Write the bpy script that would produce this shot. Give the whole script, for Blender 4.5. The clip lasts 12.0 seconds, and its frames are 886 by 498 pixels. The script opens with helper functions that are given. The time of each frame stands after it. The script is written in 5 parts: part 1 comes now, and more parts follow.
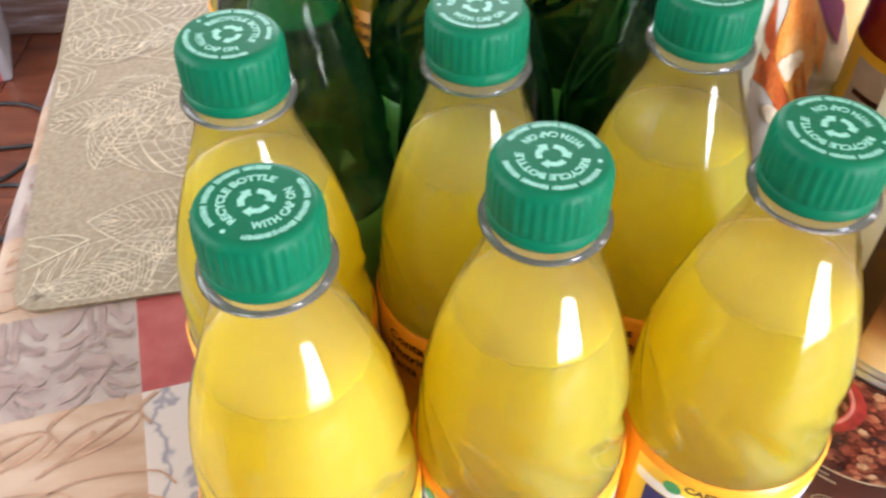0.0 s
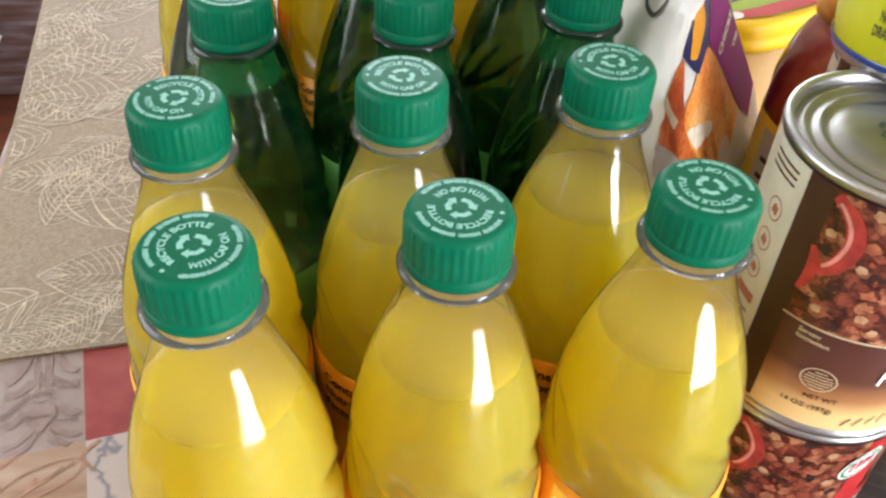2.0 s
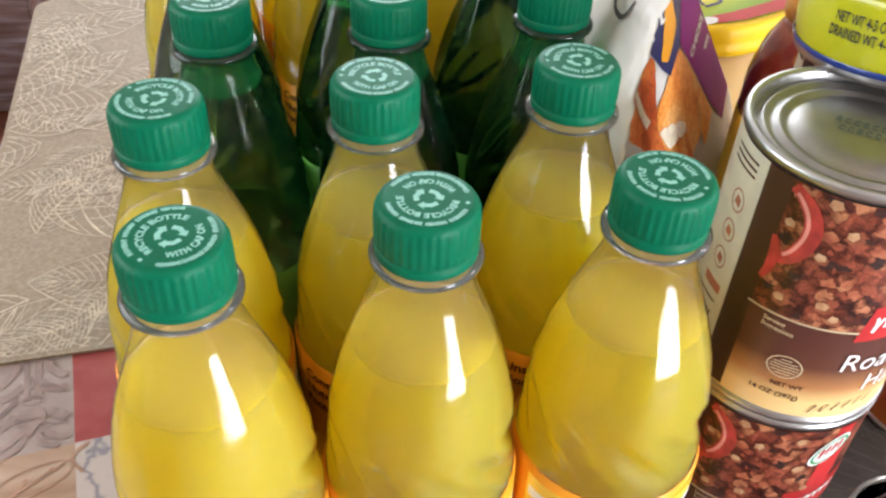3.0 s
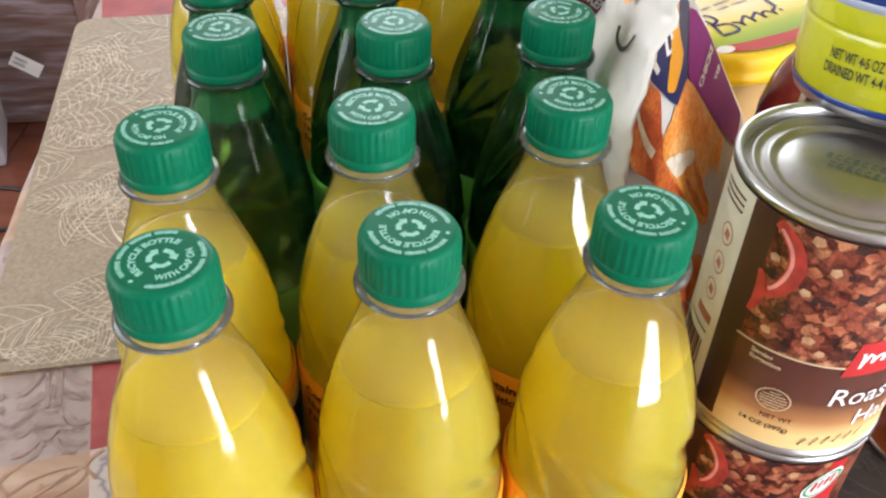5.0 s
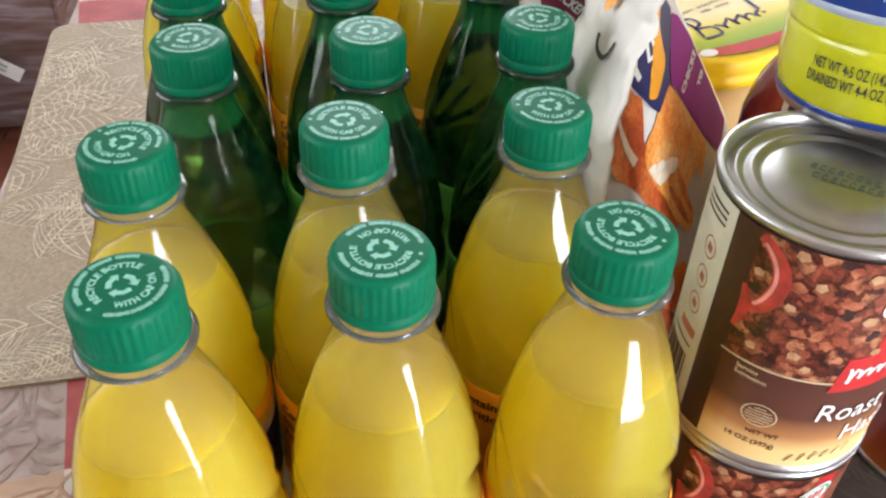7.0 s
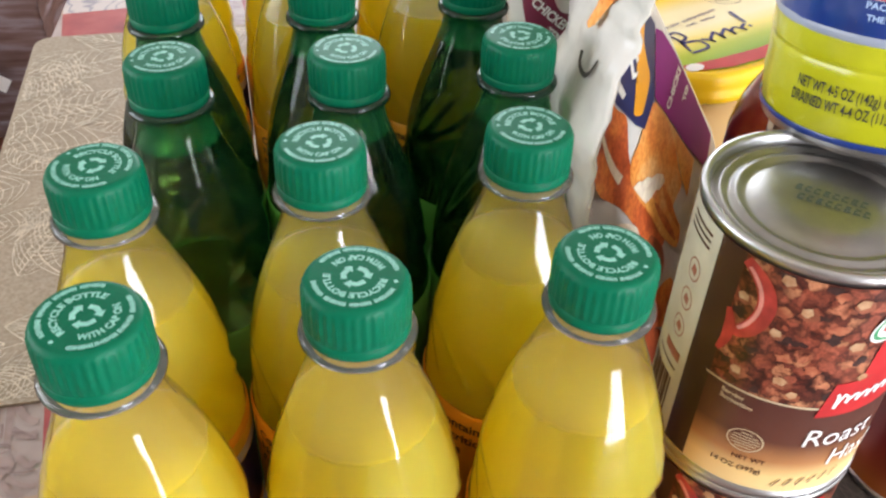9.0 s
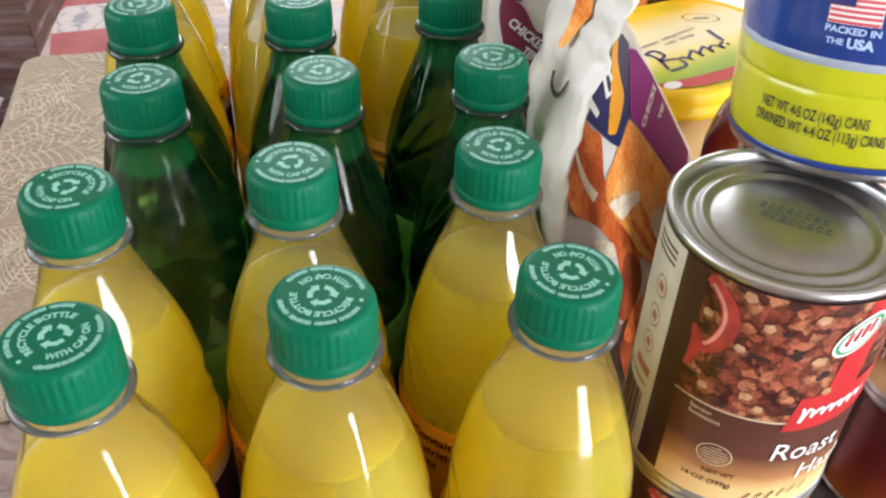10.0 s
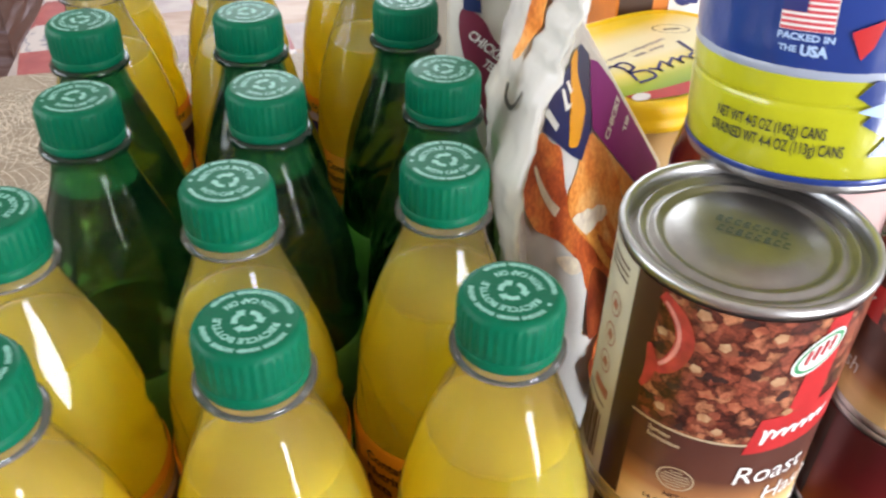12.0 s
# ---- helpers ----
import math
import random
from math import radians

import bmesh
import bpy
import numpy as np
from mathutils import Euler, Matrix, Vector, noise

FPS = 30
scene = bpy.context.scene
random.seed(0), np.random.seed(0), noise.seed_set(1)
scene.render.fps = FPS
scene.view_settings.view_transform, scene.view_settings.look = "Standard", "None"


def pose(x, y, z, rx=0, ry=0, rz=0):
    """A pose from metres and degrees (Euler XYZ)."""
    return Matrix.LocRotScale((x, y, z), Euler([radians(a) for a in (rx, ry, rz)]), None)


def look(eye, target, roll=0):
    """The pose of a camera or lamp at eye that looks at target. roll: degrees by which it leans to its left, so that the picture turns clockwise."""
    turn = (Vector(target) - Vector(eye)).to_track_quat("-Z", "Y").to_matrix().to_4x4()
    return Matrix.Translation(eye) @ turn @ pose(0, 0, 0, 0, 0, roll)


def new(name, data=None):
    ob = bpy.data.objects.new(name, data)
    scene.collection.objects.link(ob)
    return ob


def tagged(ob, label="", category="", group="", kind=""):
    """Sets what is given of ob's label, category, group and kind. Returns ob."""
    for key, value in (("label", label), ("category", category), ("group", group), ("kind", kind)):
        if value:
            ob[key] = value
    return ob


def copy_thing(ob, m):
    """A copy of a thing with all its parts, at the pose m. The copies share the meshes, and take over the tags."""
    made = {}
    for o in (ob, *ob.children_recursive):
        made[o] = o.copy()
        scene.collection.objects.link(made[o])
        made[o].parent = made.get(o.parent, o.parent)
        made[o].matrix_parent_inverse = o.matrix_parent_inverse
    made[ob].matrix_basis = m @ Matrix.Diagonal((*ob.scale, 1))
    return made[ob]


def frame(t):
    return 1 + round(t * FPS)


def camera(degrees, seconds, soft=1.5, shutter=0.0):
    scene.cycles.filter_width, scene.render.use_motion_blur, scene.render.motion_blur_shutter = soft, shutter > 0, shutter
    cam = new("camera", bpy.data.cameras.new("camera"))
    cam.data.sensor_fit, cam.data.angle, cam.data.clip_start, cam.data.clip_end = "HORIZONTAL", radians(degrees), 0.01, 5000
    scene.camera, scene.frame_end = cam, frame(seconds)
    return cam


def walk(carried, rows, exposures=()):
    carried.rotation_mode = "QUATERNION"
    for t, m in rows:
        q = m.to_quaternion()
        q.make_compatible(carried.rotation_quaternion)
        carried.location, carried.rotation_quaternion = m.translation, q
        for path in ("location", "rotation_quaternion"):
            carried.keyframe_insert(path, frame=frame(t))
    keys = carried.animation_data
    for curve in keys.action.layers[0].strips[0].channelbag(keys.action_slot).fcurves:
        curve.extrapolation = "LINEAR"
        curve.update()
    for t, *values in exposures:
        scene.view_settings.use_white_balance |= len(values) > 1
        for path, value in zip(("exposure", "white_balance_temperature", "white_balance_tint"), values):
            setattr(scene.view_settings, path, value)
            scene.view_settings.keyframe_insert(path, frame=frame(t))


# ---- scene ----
cam = camera(53.71, 12.0, soft=2.4, shutter=0.6)
PATH = [
    (0, (-0.02632, -0.14558, 0.33795), (-0.01382, 0.54719, -0.38309), 0.36),
    (0.5, (-0.02661, -0.15118, 0.33698), (0.03292, 0.55709, -0.36645), 1.72),
    (1, (-0.01575, -0.15372, 0.33968), (0.05686, 0.57255, -0.34389), 2.55),
    (1.5, (-0.01907, -0.15548, 0.34307), (0.04047, 0.57748, -0.33458), 2.98),
    (2, (-0.01753, -0.16618, 0.35079), (0.04405, 0.57687, -0.31560), 3.27),
    (2.5, (-0.01053, -0.17584, 0.35209), (0.06437, 0.57570, -0.30333), 2.98),
    (3, (-0.01120, -0.17732, 0.35231), (0.05533, 0.57571, -0.30231), 2.76),
    (3.2, (-0.01070, -0.17874, 0.35510), (0.03826, 0.57911, -0.29548), 2.70),
    (4.8, (0.00369, -0.18144, 0.36058), (0.02819, 0.58547, -0.28071), 2.05),
    (5, (0.00385, -0.18164, 0.36065), (0.02552, 0.58414, -0.28208), 1.89),
    (5.5, (0.00366, -0.18141, 0.36147), (0.02728, 0.58455, -0.28098), 1.79),
    (6, (0.00577, -0.17858, 0.36006), (0.03221, 0.58685, -0.28292), 1.78),
    (6.5, (0.00844, -0.17695, 0.36142), (0.03906, 0.58890, -0.28088), 1.82),
    (7, (0.00803, -0.17198, 0.35993), (0.04255, 0.59306, -0.28313), 1.91),
    (8.8, (0.01216, -0.16394, 0.35727), (0.05533, 0.60439, -0.28133), 2.11),
    (9, (0.01218, -0.16452, 0.35991), (0.05619, 0.60635, -0.27556), 2.17),
    (9.5, (0.01955, -0.16484, 0.36111), (0.06992, 0.61094, -0.26787), 2.45),
    (10, (0.01980, -0.16736, 0.36356), (0.06929, 0.61403, -0.25852), 2.14),
    (10.5, (0.02311, -0.16459, 0.36128), (0.07449, 0.61961, -0.25710), 2.18),
    (11, (0.02210, -0.16202, 0.36141), (0.07576, 0.62621, -0.25163), 2.05),
    (11.5, (0.02326, -0.16200, 0.36044), (0.07942, 0.63382, -0.24248), 1.85),
    (12, (0.03508, -0.15853, 0.35802), (0.09352, 0.63318, -0.25008), 1.68),
]
walk(cam, [(t, look(eye, target, roll)) for t, eye, target, roll in PATH], [(0.0, 0.58), (1.0, 0.44), (2.0, 0.30), (3.0, 0.26), (8.0, 0.21), (12.0, 0.12)])

# ---- light ----
scene.cycles.transparent_max_bounces = 24
world = bpy.data.worlds.new("sky")
scene.world = world
world.use_nodes = True
wn = world.node_tree
sky = wn.nodes.new("ShaderNodeTexSky")
sky.sky_type, sky.sun_disc = "NISHITA", False
sky.sun_elevation, sky.sun_rotation = radians(35), radians(200)
wn.nodes["Background"].inputs["Strength"].default_value = 0.1
wn.links.new(sky.outputs["Color"], wn.nodes["Background"].inputs["Color"])


def lamp_area(name, m, sx, sy, watts, colour):
    data = bpy.data.lights.new(name, "AREA")
    data.shape, data.size, data.size_y, data.energy, data.color = "RECTANGLE", sx, sy, watts, colour
    ob = new(name, data)
    ob.matrix_world = m
    return ob


lamp_area("daylight_back", look((1.5, -1.72, 0.35), (0.0, 0.1, 0.35)), 0.58, 1.7, 80, (0.885, 0.925, 1.0))
lamp_area("daylight_side", look((2.12, 0.02, 0.55), (0.0, 0.1, 0.1)), 0.28, 1.2, 14, (0.885, 0.925, 1.0))
# Fill lamps added at left and north to brighten the shaded sides.
lamp_area("fill_left", look((-2.52, 0.0, 0.75), (0.0, 0.1, 0.1)), 2.2, 1.4, 58, (0.885, 0.925, 1.0))
lamp_area("fill_north", look((0.2, 3.12, 1.05), (0.0, 0.1, 0.1)), 2.2, 1.1, 62, (0.885, 0.925, 1.0))


# ---- materials ----
def material(name, colour, rough=0.5, metal=0.0, vary=0.0, scale=40.0, bump=0.0, bump_scale=200.0, **more):
    """A principled surface; vary: how far noise lightens and darkens its colour, bump: its relief."""
    mat = bpy.data.materials.new(name)
    mat.use_nodes = True
    nt = mat.node_tree
    b = nt.nodes["Principled BSDF"]
    b.inputs["Base Color"].default_value = (*colour, 1)
    b.inputs["Roughness"].default_value, b.inputs["Metallic"].default_value = rough, metal
    for key, value in more.items():
        b.inputs[key.replace("_", " ")].default_value = value
    co = nt.nodes.new("ShaderNodeTexCoord")
    if vary:
        no = nt.nodes.new("ShaderNodeTexNoise")
        no.inputs["Scale"].default_value, no.inputs["Detail"].default_value = scale, 6
        ra = nt.nodes.new("ShaderNodeValToRGB")
        ra.color_ramp.elements[0].position, ra.color_ramp.elements[1].position = 0.3, 0.7
        ra.color_ramp.elements[0].color = (*[c * (1 - vary) for c in colour], 1)
        ra.color_ramp.elements[1].color = (*[min(1, c * (1 + vary)) for c in colour], 1)
        nt.links.new(co.outputs["Object"], no.inputs["Vector"])
        nt.links.new(no.outputs["Fac"], ra.inputs["Fac"])
        nt.links.new(ra.outputs["Color"], b.inputs["Base Color"])
    if bump:
        nb = nt.nodes.new("ShaderNodeTexNoise")
        nb.inputs["Scale"].default_value, nb.inputs["Detail"].default_value = bump_scale, 4
        bp = nt.nodes.new("ShaderNodeBump")
        bp.inputs["Strength"].default_value, bp.inputs["Distance"].default_value = bump, 0.001
        nt.links.new(co.outputs["Object"], nb.inputs["Vector"])
        nt.links.new(nb.outputs["Fac"], bp.inputs["Height"])
        nt.links.new(bp.outputs["Normal"], b.inputs["Normal"])
    return mat


def film(name, tint, rough=0.06, body=0.0, body_colour=(0.8, 0.8, 0.8), ior=1.5):
    """Thin clear plastic: tinted see-through with a glossy face."""
    mat = bpy.data.materials.new(name)
    mat.use_nodes = True
    nt = mat.node_tree
    nt.nodes.remove(nt.nodes["Principled BSDF"])
    tr, gl = nt.nodes.new("ShaderNodeBsdfTransparent"), nt.nodes.new("ShaderNodeBsdfGlossy")
    fr, mx = nt.nodes.new("ShaderNodeFresnel"), nt.nodes.new("ShaderNodeMixShader")
    tr.inputs["Color"].default_value = (*tint, 1)
    gl.inputs["Roughness"].default_value = rough
    fr.inputs["IOR"].default_value = ior
    nt.links.new(fr.outputs["Fac"], mx.inputs["Fac"])
    di, tl, half, haze = (nt.nodes.new("ShaderNode" + k) for k in ("BsdfDiffuse", "BsdfTranslucent", "MixShader", "MixShader"))
    di.inputs["Color"].default_value = tl.inputs["Color"].default_value = (*body_colour, 1)
    haze.inputs["Fac"].default_value = body
    nt.links.new(di.outputs["BSDF"], half.inputs[1])
    nt.links.new(tl.outputs["BSDF"], half.inputs[2])
    nt.links.new(tr.outputs["BSDF"], haze.inputs[1])
    nt.links.new(half.outputs["Shader"], haze.inputs[2])
    nt.links.new(haze.outputs["Shader"], mx.inputs[1])
    nt.links.new(gl.outputs["BSDF"], mx.inputs[2])
    nt.links.new(mx.outputs["Shader"], nt.nodes["Material Output"].inputs["Surface"])
    return mat


def cloudy(name, colour, share=0.5):
    """A cloudy liquid: light passes its skin both ways and mixes inside."""
    mat = bpy.data.materials.new(name)
    mat.use_nodes = True
    nt = mat.node_tree
    nt.nodes.remove(nt.nodes["Principled BSDF"])
    di, tl, mx = (nt.nodes.new("ShaderNode" + k) for k in ("BsdfPrincipled", "BsdfTranslucent", "MixShader"))
    di.inputs["Roughness"].default_value, di.inputs["Specular IOR Level"].default_value = 0.5, 0.1
    di.inputs["Subsurface Weight"].default_value, di.inputs["Subsurface Scale"].default_value = 1.0, 0.08
    di.inputs["Subsurface Radius"].default_value = (1.0, 0.9, 0.3)
    co, no, ra = (nt.nodes.new("ShaderNode" + k) for k in ("TexCoord", "TexNoise", "ValToRGB"))
    no.inputs["Scale"].default_value = 30
    ra.color_ramp.elements[0].position, ra.color_ramp.elements[1].position = 0.3, 0.7
    ra.color_ramp.elements[0].color = (*[c * 0.97 for c in colour], 1)
    ra.color_ramp.elements[1].color = (*colour, 1)
    nt.links.new(co.outputs["Object"], no.inputs["Vector"])
    nt.links.new(no.outputs["Fac"], ra.inputs["Fac"])
    nt.links.new(ra.outputs["Color"], di.inputs["Base Color"])
    nt.links.new(ra.outputs["Color"], tl.inputs["Color"])
    mx.inputs["Fac"].default_value = share
    nt.links.new(di.outputs["BSDF"], mx.inputs[1])
    nt.links.new(tl.outputs["BSDF"], mx.inputs[2])
    nt.links.new(mx.outputs["Shader"], nt.nodes["Material Output"].inputs["Surface"])
    return mat


def thin_liquid(name, colour, straight):
    """A clear drink: it bends part of what is seen through it and lets the rest of the light straight through."""
    mat = bpy.data.materials.new(name)
    mat.use_nodes = True
    nt = mat.node_tree
    b, tr, mx = nt.nodes["Principled BSDF"], nt.nodes.new("ShaderNodeBsdfTransparent"), nt.nodes.new("ShaderNodeMixShader")
    b.inputs["Base Color"].default_value = tr.inputs["Color"].default_value = (*colour, 1)
    b.inputs["Roughness"].default_value, b.inputs["IOR"].default_value, b.inputs["Transmission Weight"].default_value = 0.0, 1.33, 1.0
    mx.inputs["Fac"].default_value = straight
    nt.links.new(b.outputs["BSDF"], mx.inputs[1])
    nt.links.new(tr.outputs["BSDF"], mx.inputs[2])
    nt.links.new(mx.outputs["Shader"], nt.nodes["Material Output"].inputs["Surface"])
    return mat


def ramp_material(name, tex, stops, rough=0.5, scale=100.0, stretch=(1, 1, 1), warp_by=0.0, warp_scale=60.0, constant=False, bump=0.0, coat=0.0):
    """Colours from a noise, wave or cell texture through a ramp, in object space."""
    mat = bpy.data.materials.new(name)
    mat.use_nodes = True
    nt = mat.node_tree
    b = nt.nodes["Principled BSDF"]
    b.inputs["Roughness"].default_value, b.inputs["Coat Weight"].default_value = rough, coat
    co, mp = nt.nodes.new("ShaderNodeTexCoord"), nt.nodes.new("ShaderNodeMapping")
    mp.inputs["Scale"].default_value = stretch
    nt.links.new(co.outputs["Object"], mp.inputs["Vector"])
    vec = mp.outputs["Vector"]
    if warp_by:
        wz, ad, ml = nt.nodes.new("ShaderNodeTexNoise"), nt.nodes.new("ShaderNodeVectorMath"), nt.nodes.new("ShaderNodeVectorMath")
        wz.inputs["Scale"].default_value, wz.inputs["Detail"].default_value = warp_scale, 3
        ml.operation, ml.inputs["Scale"].default_value = "SCALE", warp_by
        nt.links.new(vec, wz.inputs["Vector"])
        nt.links.new(wz.outputs["Color"], ml.inputs[0])
        nt.links.new(vec, ad.inputs[0])
        nt.links.new(ml.outputs["Vector"], ad.inputs[1])
        vec = ad.outputs["Vector"]
    if tex == "cells":
        tx = nt.nodes.new("ShaderNodeTexVoronoi")
        sp = nt.nodes.new("ShaderNodeSeparateColor")
        nt.links.new(tx.outputs["Color"], sp.inputs["Color"])
        out = sp.outputs["Red"]
    elif tex == "wave":
        tx = nt.nodes.new("ShaderNodeTexWave")
        tx.inputs["Distortion"].default_value, tx.inputs["Detail"].default_value = 9.0, 3
        out = tx.outputs["Fac"]
    else:
        tx = nt.nodes.new("ShaderNodeTexNoise")
        tx.inputs["Detail"].default_value = 8
        out = tx.outputs["Fac"]
    tx.inputs["Scale"].default_value = scale
    nt.links.new(vec, tx.inputs["Vector"])
    ra = nt.nodes.new("ShaderNodeValToRGB")
    if constant:
        ra.color_ramp.interpolation = "CONSTANT"
    for n, (at, colour) in enumerate(stops):
        el = ra.color_ramp.elements[n] if n < 2 else ra.color_ramp.elements.new(at)
        el.position, el.color = at, (*colour, 1)
    nt.links.new(out, ra.inputs["Fac"])
    last = ra.outputs["Color"]
    if tex == "cells":
        # mottling inside each piece and dark gaps between pieces
        no, mi = nt.nodes.new("ShaderNodeTexNoise"), nt.nodes.new("ShaderNodeMix")
        no.inputs["Scale"].default_value, no.inputs["Detail"].default_value = scale * 3, 4
        mi.data_type, mi.blend_type = "RGBA", "MULTIPLY"
        mi.inputs["Factor"].default_value = 0.75
        nt.links.new(vec, no.inputs["Vector"])
        r2 = nt.nodes.new("ShaderNodeValToRGB")
        r2.color_ramp.elements[0].position, r2.color_ramp.elements[1].position = 0.32, 0.62
        r2.color_ramp.elements[0].color = (0.25, 0.16, 0.12, 1)
        nt.links.new(no.outputs["Fac"], r2.inputs["Fac"])
        nt.links.new(last, mi.inputs["A"])
        nt.links.new(r2.outputs["Color"], mi.inputs["B"])
        gap, m2 = nt.nodes.new("ShaderNodeValToRGB"), nt.nodes.new("ShaderNodeMix")
        gap.color_ramp.elements[0].position, gap.color_ramp.elements[1].position = 0.35, 0.8
        gap.color_ramp.elements[0].color, gap.color_ramp.elements[1].color = (1, 1, 1, 1), (0.16, 0.08, 0.06, 1)
        m2.data_type, m2.blend_type = "RGBA", "MULTIPLY"
        m2.inputs["Factor"].default_value = 1.0
        nt.links.new(tx.outputs["Distance"], gap.inputs["Fac"])
        nt.links.new(mi.outputs["Result"], m2.inputs["A"])
        nt.links.new(gap.outputs["Color"], m2.inputs["B"])
        last = m2.outputs["Result"]
    nt.links.new(last, b.inputs["Base Color"])
    if bump:
        bp = nt.nodes.new("ShaderNodeBump")
        bp.inputs["Strength"].default_value, bp.inputs["Distance"].default_value = bump, 0.001
        nt.links.new(out, bp.inputs["Height"])
        nt.links.new(bp.outputs["Normal"], b.inputs["Normal"])
    return mat


def breaded(name, stops, patch=45.0):
    """A printed photo of breadcrumb coating: broad browned patches under fine crumbs."""
    mat = bpy.data.materials.new(name)
    mat.use_nodes = True
    nt = mat.node_tree
    b = nt.nodes["Principled BSDF"]
    b.inputs["Roughness"].default_value = 0.38
    co, big, fine, sm, ra, r2, mi = (nt.nodes.new("ShaderNode" + k) for k in ("TexCoord", "TexNoise", "TexNoise", "Math", "ValToRGB", "ValToRGB", "Mix"))
    big.inputs["Scale"].default_value, big.inputs["Detail"].default_value = patch, 5
    fine.inputs["Scale"].default_value, fine.inputs["Detail"].default_value = 420, 3
    nt.links.new(co.outputs["Object"], big.inputs["Vector"])
    nt.links.new(co.outputs["Object"], fine.inputs["Vector"])
    for n, (at, colour) in enumerate(stops):
        el = ra.color_ramp.elements[n] if n < 2 else ra.color_ramp.elements.new(at)
        el.position, el.color = at, (*colour, 1)
    sm.operation, sm.inputs[1].default_value = "MULTIPLY_ADD", 0.22
    nt.links.new(fine.outputs["Fac"], sm.inputs[0])
    nt.links.new(big.outputs["Fac"], sm.inputs[2])
    nt.links.new(sm.outputs["Value"], ra.inputs["Fac"])
    r2.color_ramp.elements[0].position, r2.color_ramp.elements[1].position = 0.35, 0.6
    r2.color_ramp.elements[0].color = (0.72, 0.6, 0.5, 1)
    nt.links.new(fine.outputs["Fac"], r2.inputs["Fac"])
    mi.data_type, mi.blend_type = "RGBA", "MULTIPLY"
    mi.inputs["Factor"].default_value = 0.6
    nt.links.new(ra.outputs["Color"], mi.inputs["A"])
    nt.links.new(r2.outputs["Color"], mi.inputs["B"])
    nt.links.new(mi.outputs["Result"], b.inputs["Base Color"])
    return mat


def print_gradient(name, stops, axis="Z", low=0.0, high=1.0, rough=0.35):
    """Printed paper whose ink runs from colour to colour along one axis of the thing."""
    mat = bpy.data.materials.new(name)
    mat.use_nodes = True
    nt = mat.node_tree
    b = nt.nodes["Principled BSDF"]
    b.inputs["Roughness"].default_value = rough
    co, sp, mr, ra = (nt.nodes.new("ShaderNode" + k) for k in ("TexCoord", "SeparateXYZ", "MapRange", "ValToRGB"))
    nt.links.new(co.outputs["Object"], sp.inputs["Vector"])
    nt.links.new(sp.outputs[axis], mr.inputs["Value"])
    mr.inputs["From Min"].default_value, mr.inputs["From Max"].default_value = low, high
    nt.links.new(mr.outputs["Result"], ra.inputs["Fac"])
    for n, (at, colour) in enumerate(stops):
        el = ra.color_ramp.elements[n] if n < 2 else ra.color_ramp.elements.new(at)
        el.position, el.color = at, (*colour, 1)
    nt.links.new(ra.outputs["Color"], b.inputs["Base Color"])
    return mat


